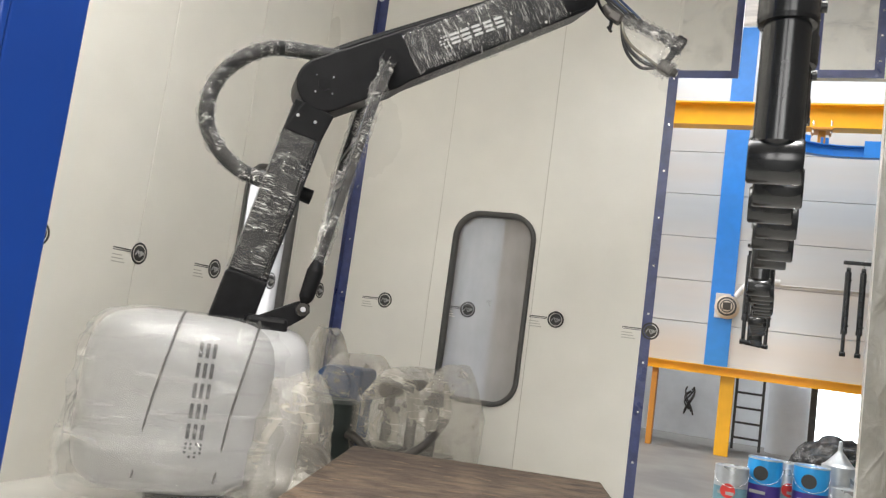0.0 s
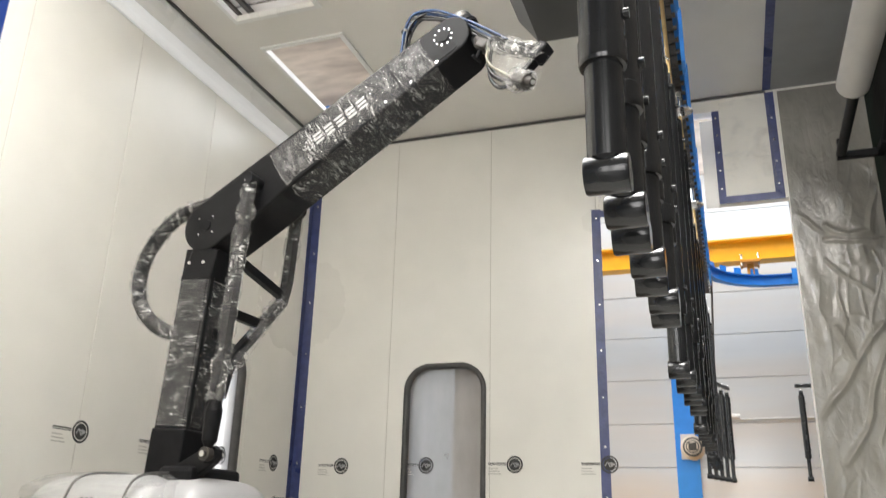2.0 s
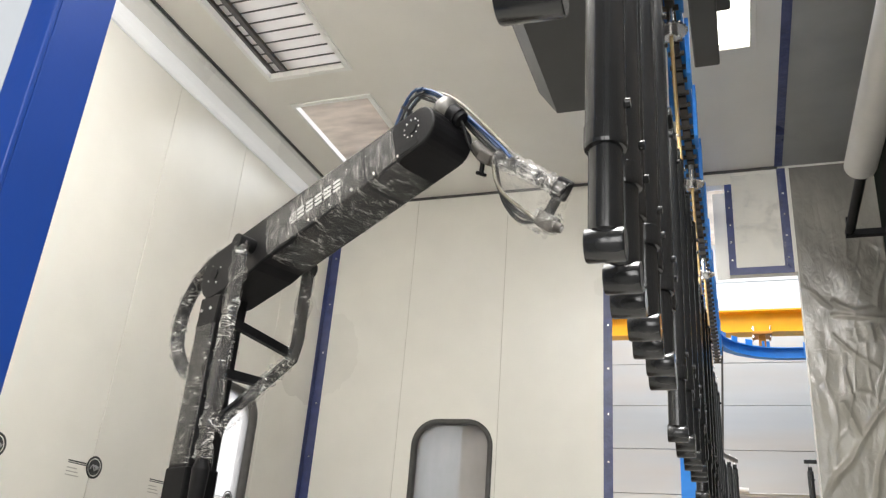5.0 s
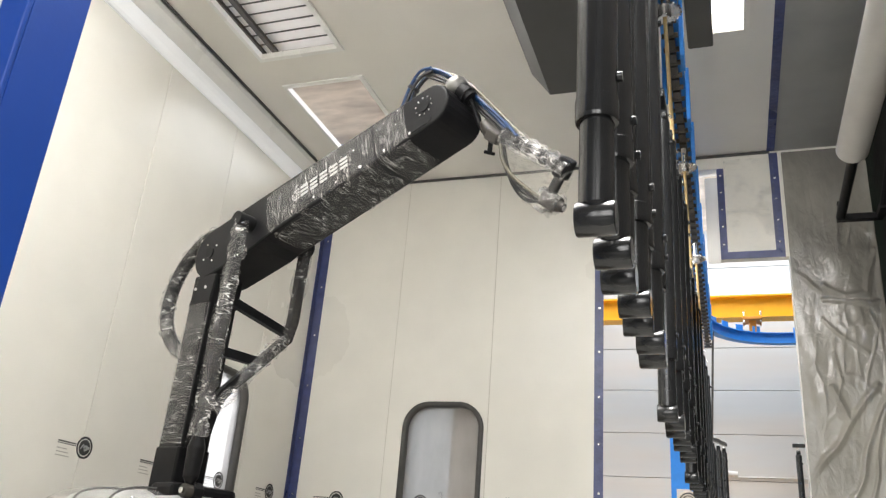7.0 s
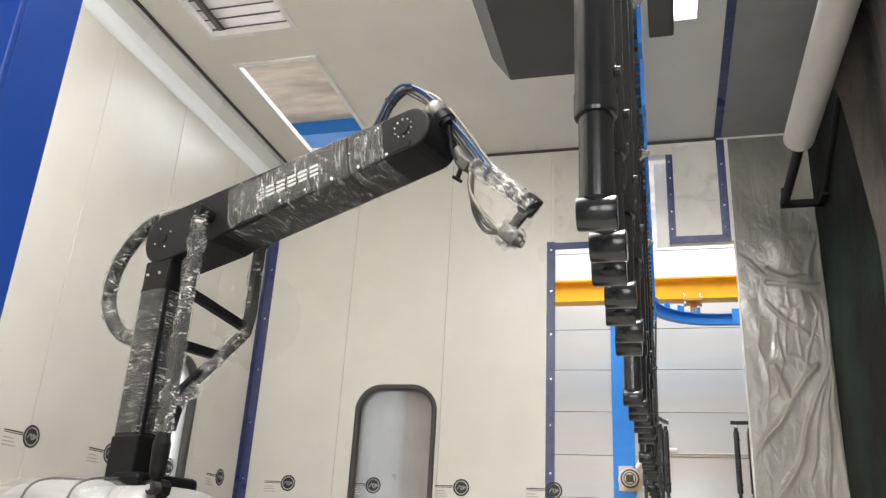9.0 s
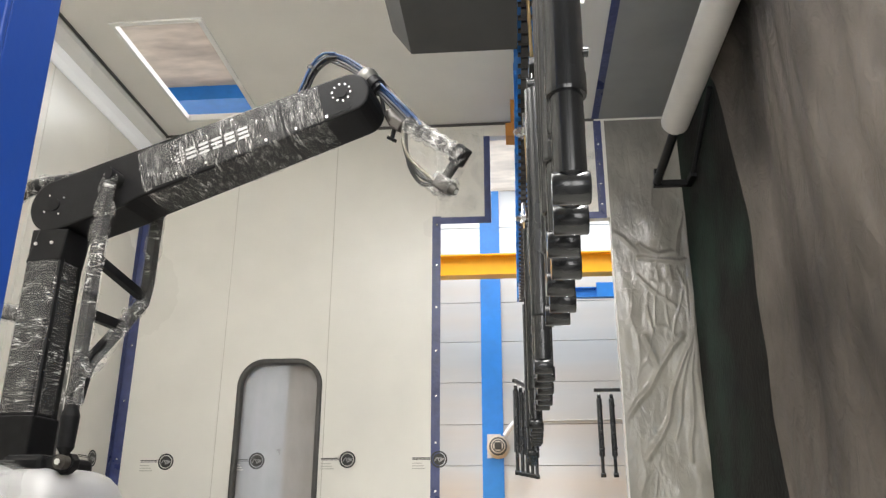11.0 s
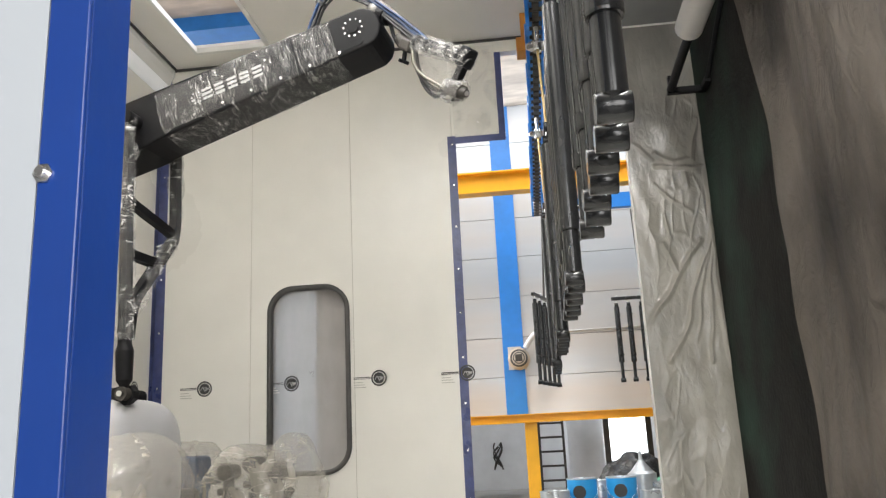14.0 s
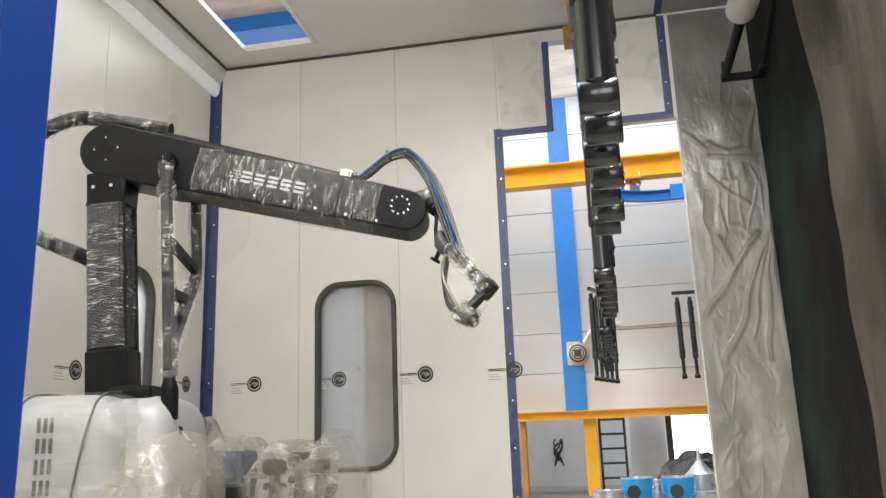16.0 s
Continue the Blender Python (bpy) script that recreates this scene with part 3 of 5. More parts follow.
# printed marks of the panels' protective film: plain disc and bars
def wall_mark(m):
    t = thing("printed_mark", "round black mark with bars printed on protective film", "printed mark", "marks on the protective film")
    bm = B()
    ring_strip(bm, [(0.047 * math.cos(a), 0.047 * math.sin(a)) for a in (k * math.pi / 16 for k in range(32))],
               [(0.058 * math.cos(a), 0.058 * math.sin(a)) for a in (k * math.pi / 16 for k in range(32))], -0.0012, 0)
    part("ring", bm, PRINT, t)
    bm = B()
    prism(bm, [(0.041 * math.cos(a), 0.041 * math.sin(a)) for a in (k * math.pi / 12 for k in range(24))], -0.001, 0)
    part("disc", bm, PRINT, t)
    bm = B()
    for k in range(3):
        tube(bm, curve_pts([(-0.03 + 0.02 * k, -0.0014, -0.012 + 0.012 * k), (-0.012 + 0.016 * k, -0.0014, 0.014 - 0.004 * k), (0.004 + 0.012 * k, -0.0014, -0.018 + 0.006 * k), (0.018 + 0.007 * k, -0.0014, 0.008)], 3), 0.0035, 4)
    part("squiggle", bm, LOGO_WHITE, t)
    bm = B()
    bx(bm, -0.19, -0.001, -0.003, -0.062, 0, 0.001)
    bx(bm, -0.19, -0.001, 0.006, -0.062, 0, 0.012)
    part("bar", bm, PRINT, t)
    bm = B()
    for k in range(3):
        bx(bm, -0.19, -0.001, -0.029 - 0.018 * k, -0.12 + 0.012 * k, 0, -0.024 - 0.018 * k)
    part("bar", bm, PRINT_GREY, t)
    t.matrix_basis = m
    return t


first = wall_mark(pose(-2.638, BACK - 0.0005, 1.118))
for x in (-1.307, -0.655):
    copy_thing(first, pose(x, BACK - 0.005, 1.126))
copy_thing(first, pose(-1.977, BACK + 0.0335, 1.124))
for y in (2.18, 2.83, 3.48, 4.13, 4.80, 5.42):
    copy_thing(first, pose(LEFT + (0.0005 if abs(y - 4.8) > 0.1 else -0.0335), y, 1.119, 0, 0, 90))

# ---------------------------------------------------------------- roof and hall beyond the booth
tagged(part("roof", bx(B(), -30, -30, 6.6, 30, 45, 6.8), ROOF), "stained beige board roof of the hall", "roof", kind="structure")
beam = thing("roof_beam", "blue painted steel beam under the hall roof", "beam", kind="structure")
part("web", bx(B(), -9, 9.55, 6.38, 3, 9.95, 6.6), TRACK_BLUE, beam)
part("white_sheet", bx(B(), -9, 9.95, 6.42, 3, 11.2, 6.6), ROOF_WHITE, beam)
grate = thing("roof_grating", "white slatted roof grating with dark bars", "grating")
part("backing", bx(B(), -7.4, 4.6, 6.42, -3.3, 7.3, 6.59), ROOF_WHITE, grate)
for k in range(15):
    part("slat", bx(B(), -7.4, 4.66 + 0.18 * k, 6.408, -3.3, 4.674 + 0.18 * k, 6.42), SLAT, grate)
for x in (-4.97, -4.80):
    part("bar", bx(B(), x, 4.6, 6.34, x + 0.06, 7.3, 6.388), DARK_METAL, grate)
for nm, a in (("wall_hall_north", (-12, 13.6, HALL, 0.86, 13.8, 6.6)), ("wall_hall_north_b", (1.62, 13.6, HALL, 12, 13.8, 6.6)), ("wall_hall_north_c", (0.86, 13.6, 1.9, 1.62, 13.8, 6.6)),
              ("wall_hall_east", (12, -12, HALL, 12.2, 13.8, 6.6)), ("wall_hall_west", (-12.2, -12, HALL, -12, 13.8, 6.6)), ("wall_hall_south", (-12, -12.2, HALL, 12, -12, 6.6))):
    tagged(part(nm, bx(B(), *a), WHITE_WALL), "white plastered hall wall", "wall", kind="structure")
tagged(part("backdrop", bx(B(), -3, 17.0, -0.1, 5, 17.1, 4), GLOW), "bright overcast daylight outside the hall door", "backdrop", kind="structure")

# oven box of light grey panels on a yellow frame
oven = thing("oven_box", "light grey panel oven raised on a yellow steel frame", "industrial oven")
OY = 11.6
rows_z = (1.0, 1.55, 2.12, 2.72, 3.32, 3.92, 4.52, 5.12, 5.72)
for z0, z1 in zip(rows_z, rows_z[1:]):
    for x0, x1 in ((-4.2, -0.45), (-0.45, 4.4)):
        part("panel", bx(B(), x0 + 0.004, OY, z0 + 0.004, x1 - 0.004, OY + 0.1, z1 - 0.004, 0.002), HALL_PANEL, oven)
part("body", bx(B(), -4.2, OY + 0.1, 1.0, 4.4, 12.4, 5.72), HALL_PANEL, oven)
part("stripe", bx(B(), -0.60, OY - 0.03, 1.0, -0.30, OY - 0.002, 5.72, 0.004), TRACK_BLUE, oven, "wide blue vertical stripe")
bm = B()
bx(bm, -4.2, 11.0, 0.90, 4.4, 11.02, 1.0)
bx(bm, -4.2, 10.95, 0.985, 4.4, 11.6, 0.999)
bx(bm, -4.2, 10.95, 0.885, 4.4, 11.10, 0.90)
part("frame_beam", bm, YELLOW, oven, "yellow painted steel beam")
for x in (-1.16, -0.27, 2.1):
    part("frame_post", bx(B(), x - (0.085 if x > -1 else 0.035), 11.02, HALL, x + (0.085 if x > -1 else 0.035), 11.17, 0.885, 0.006), YELLOW if x != -1.16 else ORANGE, oven, "yellow painted steel post")
lad = thing("ladder", "dark steel ladder leaning under the oven frame", "ladder")
for x in (-0.17, 0.19):
    part("stile", bx(B(), x - 0.018, 12.48, HALL, x + 0.018, 12.52, 0.985), DARK_METAL, lad)
for k in range(5):
    part("rung", cyl(B(), (-0.17, 12.5, 0.06 + 0.21 * k), (0.19, 12.5, 0.06 + 0.21 * k), 0.016, 8), DARK_METAL, lad)
col = thing("white_pillar", "round white column under the oven", "pillar", kind="structure")
part("shaft", cyl(B(), (0.55, 12.9, HALL), (0.55, 12.9, 0.99), 0.28, 24), WHITE_WALL, col)
for x, y in ((0.80, 12.0), (1.40, 12.0)):
    p = thing("steel_post", "dark steel post under the oven", "post")
    part("shaft", bx(B(), x - 0.04, y - 0.04, HALL, x + 0.04, y + 0.04, 0.985, 0.004), DARK_METAL, p)
# hanging bundle of cables
bun = thing("cable_bundle", "tangle of grey cables hanging on the white wall", "cables")
bm = B()
for k in range(7):
    a = random.uniform(0, 6)
    tube(bm, curve_pts([(-0.86 + 0.07 * math.sin(a + q), 13.54 - 0.02 * (q % 3), 0.26 + 0.09 * q + 0.04 * math.cos(a * 2 + q)) for q in range(5)], 4), 0.013, 6)
part("cable", bm, DARK_METAL, bun)

# yellow crane beam and the blue conveyor track hung from it
yb = thing("crane_beam", "yellow painted steel I-beam across the hall", "beam")
bm = B()
bx(bm, -3.5, 9.90, 4.085, 3.5, 10.10, 4.105)
bx(bm, -3.5, 9.99, 3.84, 3.5, 10.01, 4.085)
bx(bm, -3.5, 9.90, 3.82, 3.5, 10.10, 3.84)
part("i_beam", bm, YELLOW, yb)
hg = thing("track_hanger", "yellow clamp hanger carrying the blue conveyor track", "hanger")
bm = B()
bx(bm, 0.40, 9.88, 3.79, 0.62, 10.12, 3.82, 0.003)
bx(bm, 0.47, 9.95, 3.60, 0.55, 10.05, 3.79, 0.003)
part("bracket", bm, ORANGE, hg)
for x in (0.415, 0.605):
    for y in (9.92, 10.08):
        part("bolt", cyl(B(), (x, y, 3.76), (x, y, 3.90), 0.012, 8), STEEL, hg)

RAIL_X, RAIL_Z = 0.0, 3.37
track = thing("conveyor_track", "light blue overhead conveyor track bending to the side", "conveyor")


def sweep_box(bm, pts, w, h):
    """A flat bar of width w and height h along points in plan."""
    rings = []
    for i, p in enumerate(pts):
        d = (Vector(pts[min(i + 1, len(pts) - 1)]) - Vector(pts[max(i - 1, 0)])).normalized()
        s = Vector((d.y, -d.x, 0)).normalized() * w / 2
        c, u = Vector(p), Vector((0, 0, h / 2))
        rings.append([bm.verts.new(c + a * s + b * u) for a, b in ((-1, -1), (1, -1), (1, 1), (-1, 1))])
    for a, b in zip(rings, rings[1:]):
        for j in range(4):
            bm.faces.new((a[j], a[(j + 1) % 4], b[(j + 1) % 4], b[j]))
    bm.faces.new(rings[0][::-1])
    bm.faces.new(rings[-1])
    bmesh.ops.recalc_face_normals(bm, faces=bm.faces)
    return bm


line = [(RAIL_X, -1.5, RAIL_Z), (RAIL_X, 2.0, RAIL_Z), (RAIL_X, 5.0, RAIL_Z), (RAIL_X, 7.5, RAIL_Z + 0.1), (RAIL_X, 9.2, RAIL_Z + 0.2)]
line += [(RAIL_X + 0.8 * (1 - math.cos(a)), 9.2 + 0.8 * math.sin(a), RAIL_Z + 0.2) for a in (math.pi / 2 * k / 8 for k in range(1, 9))] + [(3.5, 10.0, RAIL_Z + 0.2)]
for dz, w, h in ((0.06, 0.09, 0.012), (-0.06, 0.09, 0.012), (0.0, 0.012, 0.108)):
    part("rail", sweep_box(B(), [(x, y, z + dz) for x, y, z in line], w, h), TRACK_BLUE, track)
part("outer_plate", sweep_box(B(), [(0.95, 9.93, RAIL_Z + 0.22), (3.5, 9.93, RAIL_Z + 0.22)], 0.012, 0.19), TRACK_BLUE, track)
for k in range(5):
    a = math.pi / 2 * (0.15 + 0.17 * k)
    ob = part("fin", bx(B(), -0.006, -0.09, -0.10, 0.006, 0.0, 0.10, 0.003), TRACK_BLUE, track)
    ob.matrix_basis = pose(RAIL_X + 0.8 * (1 - math.cos(a)), 9.2 + 0.8 * math.sin(a), RAIL_Z + 0.25, 0, 0, -math.degrees(a))
for k in range(11):
    y = 2.3 + 0.62 * k
    ob = part("side_plate", bx(B(), RAIL_X + 0.045, y, RAIL_Z - 0.20, RAIL_X + 0.065, y + 0.16, RAIL_Z + 0.16, 0.02), TRACK_BLUE, track)
    part("side_plate", bx(B(), RAIL_X - 0.065, y + 0.3, RAIL_Z - 0.20, RAIL_X - 0.045, y + 0.46, RAIL_Z + 0.16, 0.02), TRACK_BLUE, track)
chain = thing("conveyor_chain", "oily dark steel conveyor chain under the track", "chain")
for k in range(70):
    y = 0.9 + 0.12 * k
    bm = B()
    bx(bm, RAIL_X - 0.022, y, RAIL_Z - 0.105, RAIL_X + 0.022, y + 0.075, RAIL_Z - 0.075, 0.004)
    cyl(bm, (RAIL_X - 0.04, y + 0.095, RAIL_Z - 0.09), (RAIL_X + 0.04, y + 0.095, RAIL_Z - 0.09), 0.014, 8)
    part("link", bm, DARK_METAL, chain)


# ---------------------------------------------------------------- hanging cylinders
def hydraulic_cylinder(length, body_r, rod_r, rod_len, label, group):
    """A hydraulic cylinder hanging from its top eye at z = 0."""
    t = thing("hydraulic_cylinder", label, "hydraulic cylinder", group)
    bm = B()
    lathe(bm, [(body_r * 0.7, -0.045), (body_r, -0.055), (body_r, -(length - rod_len) + 0.045), (body_r * 1.05, -(length - rod_len) + 0.043),
               (body_r * 1.05, -(length - rod_len) + 0.006), (body_r * 1.0, -(length - rod_len)), (rod_r * 0.9, -(length - rod_len) - 0.002)], 24)
    part("barrel", bm, BLACK, t)
    bm = B()
    lathe(bm, [(rod_r, -(length - rod_len) + 0.01), (rod_r, -length + 0.05), (rod_r * 0.7, -length + 0.04)], 20)
    part("rod", bm, BLACK, t)
    bm = B()
    w = body_r * 0.92
    tube(bm, [(-w, 0, -length + 0.029), (-w + 0.003, 0, -length + 0.029), (w - 0.003, 0, -length + 0.029), (w, 0, -length + 0.029)],
         [body_r * 0.76, body_r * 0.82, body_r * 0.82, body_r * 0.76], 24)
    part("rod_eye", bm, BLACK, t)
    bm = B()
    tube(bm, [(-w * 0.7, 0, -0.025), (w * 0.7, 0, -0.025)], body_r * 0.75, 18)
    part("top_eye", bm, BLACK, t)
    for z in (-(length - rod_len) + 0.09, -0.14):
        part("port", cyl(B(), (body_r * 0.9, 0, z), (body_r * 1.22, 0, z), 0.009, 8), BLACK, t)
    bm = B()
    tube(bm, [(0, 0, -0.025), (0, 0, 0.06), (0.012, 0, 0.075), (0.022, 0, 0.06)], 0.005, 6)
    part("hook", bm, STEEL, t)
    return t


def load_bar(y0, y1, z, x=0.0):
    t = thing("load_bar", "black steel carrier bar hung from the conveyor", "carrier bar", "carrier bars on the conveyor")
    part("bar", bx(B(), x - 0.018, y0 - 0.06, z, x + 0.018, y1 + 0.06, z + 0.035, 0.004), BLACK, t)
    yc = (y0 + y1) / 2
    part("hanger_rod", cyl(B(), (x + 0.02, yc, z + 0.03), (RAIL_X, yc, RAIL_Z - 0.25), 0.009, 10), ROD, t, "brass coloured hanger rod")
    bm = B()
    prof = []
    for k in range(44):
        a = 2 * math.pi * k / 44
        r = 0.078 if k % 2 else 0.066
        prof.append((r * math.cos(a), r * math.sin(a)))
    prism(bm, prof, -0.006, 0.006)
    ob = part("sprocket", bm, STEEL, t, "toothed zinc-plated wheel")
    ob.matrix_basis = pose(RAIL_X, yc, RAIL_Z - 0.24, 90, 0, 0)
    part("sprocket_hub", lathe(B(), [(0.03, -0.28), (0.03, -0.21), (0.015, -0.20), (0.015, -0.09)], 14, (RAIL_X, yc, RAIL_Z)), STEEL, t)
    return t


EYE_Z = 1.15
first_cylinder = hydraulic_cylinder(1.18, 0.0355, 0.0295, 0.205, "glossy black painted hydraulic cylinder hanging from a carrier bar", "cylinders hung on the conveyor")
first_cylinder.location = (0, 1.146, 2.324)
CYL_ROWS = ((1.146, 7, 0.1397, 2.324), (2.70, 7, 0.145, 2.33), (4.24, 7, 0.145, 2.33), (5.85, 6, 0.15, 2.33))
for y0, n, dy, z in CYL_ROWS:
    load_bar(y0, y0 + (n - 1) * dy, z + 0.03)
    for k in range(n):
        if (y0, k) != (1.146, 0):
            copy_thing(first_cylinder, pose(0.005 - 0.010 * (k % 2 == 0) + 0.003 * k, y0 + k * dy + 0.008 * (k % 2), z, 0, 0, random.uniform(-3, 3)))
# the last cylinder of the carrier ahead, over the doorway
load_bar(0.39, 0.54, 2.354)
copy_thing(first_cylinder, pose(0.022, 0.538, 2.324, 0, 0, 2))
# far carriers in the hall
slim = hydraulic_cylinder(0.96, 0.032, 0.02, 0.24, "slim black hydraulic cylinder hanging in the hall", "far cylinders hung in the hall")
slim.location = (0.875, 9.7, 2.22)
for x in (1.02, 1.17, 1.32, 1.47):
    copy_thing(slim, pose(x, 9.7, 2.22))
for k in range(5):
    copy_thing(slim, pose(-0.11 + 0.055 * k, 8.85 + 0.16 * k, 2.19))
fb = thing("load_bar", "black steel carrier bar with short hooks", "carrier bar", "carrier bars on the conveyor")
part("bar", bx(B(), 0.82, 9.68, 2.25, 1.56, 9.72, 2.29, 0.004), BLACK, fb)
part("hanger_rod", cyl(B(), (1.2, 9.7, 2.28), (1.2, 9.95, 3.45), 0.012, 8), DARK_METAL, fb)
fb2 = thing("load_bar", "black steel carrier bar with short hooks", "carrier bar", "carrier bars on the conveyor")
part("bar", sweep_box(B(), [(-0.13, 8.79, 2.235), (0.13, 9.55, 2.235)], 0.035, 0.035), BLACK, fb2)
part("hanger_rod", cyl(B(), (0.0, 9.17, 2.24), (0.06, 9.17, 3.42), 0.012, 8), DARK_METAL, fb2)

# dark box hanging from the ceiling and drive unit on the track
box_th = thing("ceiling_duct_box", "dark grey sheet metal box with chamfered end under the ceiling", "duct box")
bm = B()
prism(bm, [(-0.59, 2.94), (-0.05, 2.94), (-0.05, TOP), (-0.65, TOP), (-0.69, 3.08)], 1.5, 3.42, 0.006)
part("shell", bm, DUCT, box_th)
drv = thing("drive_unit", "dark grey conveyor drive housing beside the track", "drive unit")
bm = B()
bx(bm, 0.10, 2.55, 2.83, 0.205, 3.03, 3.2, 0.008)
bx(bm, 0.10, 2.2, 2.93, 0.26, 2.8, 3.3, 0.008)
part("housing", bm, DUCT, drv)
part("bracket", bx(B(), 0.11, 2.6, 3.2, 0.19, 2.95, TOP, 0.004), DUCT, drv)

# ---------------------------------------------------------------- plastic sheets on the right
bm = B()


# height and width of each fold, and its way: fractions across the sheet, metres up
FOLDS = (
    (0.016, 0.030, ((0.95, 2.0), (0.53, 1.42), (0.26, 1.12))),
    (0.012, 0.022, ((0.95, 2.0), (0.78, 1.09))),
    (0.014, 0.024, ((0.95, 1.98), (0.96, 1.35), (1.0, 1.05))),
    (0.010, 0.020, ((0.94, 1.98), (0.61, 1.26))),
    (0.017, 0.032, ((0.33, 1.96), (0.48, 1.75), (0.8, 1.98))),
    (0.018, 0.034, ((0.48, 1.75), (0.15, 1.47), (0.03, 1.37))),
    (0.010, 0.020, ((0.39, 2.19), (0.43, 1.98))),
    (0.018, 0.034, ((0.38, 2.68), (0.6, 2.59), (0.83, 2.6), (0.95, 2.93))),
    (0.016, 0.028, ((0.36, 2.58), (0.86, 2.53), (1.04, 2.56))),
    (0.010, 0.020, ((0.31, 2.43), (0.74, 2.19))),
    (0.016, 0.030, ((0.98, 3.1), (0.98, 2.75), (1.0, 2.31), (0.95, 2.0))),
    (0.012, 0.025, ((-0.03, 2.8), (0.23, 2.68), (0.34, 2.64))),
    (0.012, 0.030, ((0.71, 2.49), (0.73, 2.39))),
)


def fold_height(x, z, px, pz):
    """The height of the long folds at x and z; px and pz shift the place so that folds wander."""
    best = 0.0
    for h, w, way in FOLDS:
        near = 9.0
        for (u0, z0), (u1, z1) in zip(way, way[1:]):
            x0, x1 = OPEN_R + u0 * (RIGHT - OPEN_R), OPEN_R + u1 * (RIGHT - OPEN_R)
            dx, dz = x1 - x0, z1 - z0
            k = min(1.0, max(0.0, ((x + px - x0) * dx + (z + pz - z0) * dz) / (dx * dx + dz * dz)))
            near = min(near, math.hypot(x + px - x0 - k * dx, z + pz - z0 - k * dz))
        if near < w:
            best = max(best, h * (1 - near / w) ** 1.3)
    return best


def wall_sheet(u, v):
    x, z = OPEN_R + 0.005 + u * (RIGHT - 0.008 - OPEN_R), HALL + (3.73 - HALL) * v
    wx, wz = 0.025 * noise.noise((x * 5, z * 4, 11)), 0.025 * noise.noise((x * 5, z * 4, 17))
    e = noise.voronoi(((x + wz) * 9.0 - z * 1.2, (z + wx) * 3.4, 8))[0]
    calm = min(1.0, max(0.0, 0.25 + 1.8 * noise.noise((x * 2.2, z * 1.2, 41))))
    fold = fold_height(x, z, wx, wz) + 0.005 * calm * max(0.0, 1 - (e[1] - e[0]) * 6.0) ** 1.5
    fold += 0.020 * noise.noise((x * 3.2, z * 1.6, 1)) + 0.006 * noise.noise((x * 9, z * 5, 4)) + 0.01
    edge = min(1, u * 6) * min(1, (1 - v) * 5 + 0.1)
    return (x, BACK - 0.012 - max(0.0, fold) * edge, z)


sheet(bm, wall_sheet, 110, 330)
tagged(part("plastic_sheet", bm, SHEET_WALL), "creased taupe plastic sheet fogged with paint on the wall", "plastic sheet")
bm = B()


def near_sheet(u, v):
    z = HALL + (3.12 - HALL) * v
    far = 3.66 + 0.09 * max(0, z - 1.2) ** 1.5 + 0.05 * noise.noise((z * 2.2, 3, 1))
    y = far - u * (far + 0.9)
    sag = 0.09 * noise.noise((y * 1.3, z * 0.35, 2)) + 0.035 * noise.noise((y * 3.0 + z * 0.3, z * 0.6, 5)) + 0.012 * noise.noise((y * 9, z * 1.4, 8))
    over = max(0.0, (v - 0.94) / 0.06)
    return (1.02 + sag * (1 - over) - 0.10 * over ** 2 + 0.10 * (1 - v) * 0.4, y, z)


sheet(bm, near_sheet, 200, 130)
tagged(part("plastic_curtain", bm, SHEET_NEAR), "dark plastic curtain fogged with paint draped from the film roll", "plastic curtain")
roll = thing("film_roll", "off-white film roll on a black steel bracket", "film roll")
part("tube", cyl(B(), (0.915, 4.42, 3.02), (0.915, -0.6, 3.02), 0.085, 28), PIPE, roll)
bm = B()
bx(bm, 0.92, 5.30, 2.985, 1.19, 5.345, 3.03, 0.003)
bx(bm, 1.15, 5.15, 2.985, 1.19, 5.345, 3.03, 0.003)
cyl(bm, (0.945, 5.32, 3.02), (0.93, 4.42, 3.02), 0.03, 10)
bx(bm, 0.93, 5.30, 3.03, 0.95, 5.34, 3.12)
cyl(bm, (1.17, 5.2, 3.0), (1.17, 4.5, 3.3), 0.018, 8)
part("bracket", bm, ROBOT_EDGE, roll, "black steel bracket")
# clear masking film at the upper corners of the opening
for x0, x1, z0, z1 in ((OPEN_L + 0.02, SLOT_L - 0.04, OPEN_T + 0.01, 3.70), (SLOT_R + 0.05, OPEN_R - 0.06, OPEN_T + 0.03, 3.70)):
    bm = B()
    sheet(bm, lambda u, v: (x0 + u * (x1 - x0), BACK - 0.008 - 0.018 * ridge(u * 3 + v, v * 3 - u, 4) ** 3, z0 + v * (z1 - z0)), 40, 50)
    tagged(part("masking_film", bm, CORNER_FILM), "thin clear masking film creased over the wall panel", "masking film")
# pale guide plates in the slot
gp = thing("slot_guard", "pale plastic guard plates hanging in the conveyor slot", "guard plate")
part("plate", bx(B(), 0.10, BACK + 0.10, 2.92, 0.20, BACK + 0.11, 3.62), ROOF_WHITE, gp)
ob = thing("track_bracket", "orange painted bracket holding the conveyor track", "bracket")
part("plate", bx(B(), RAIL_X - 0.13, 5.30, RAIL_Z + 0.06, RAIL_X - 0.02, 5.46, RAIL_Z + 0.17, 0.006), ORANGE, ob)
part("stem", bx(B(), RAIL_X - 0.09, 5.34, RAIL_Z + 0.17, RAIL_X - 0.05, 5.42, TOP, 0.003), ORANGE, ob)

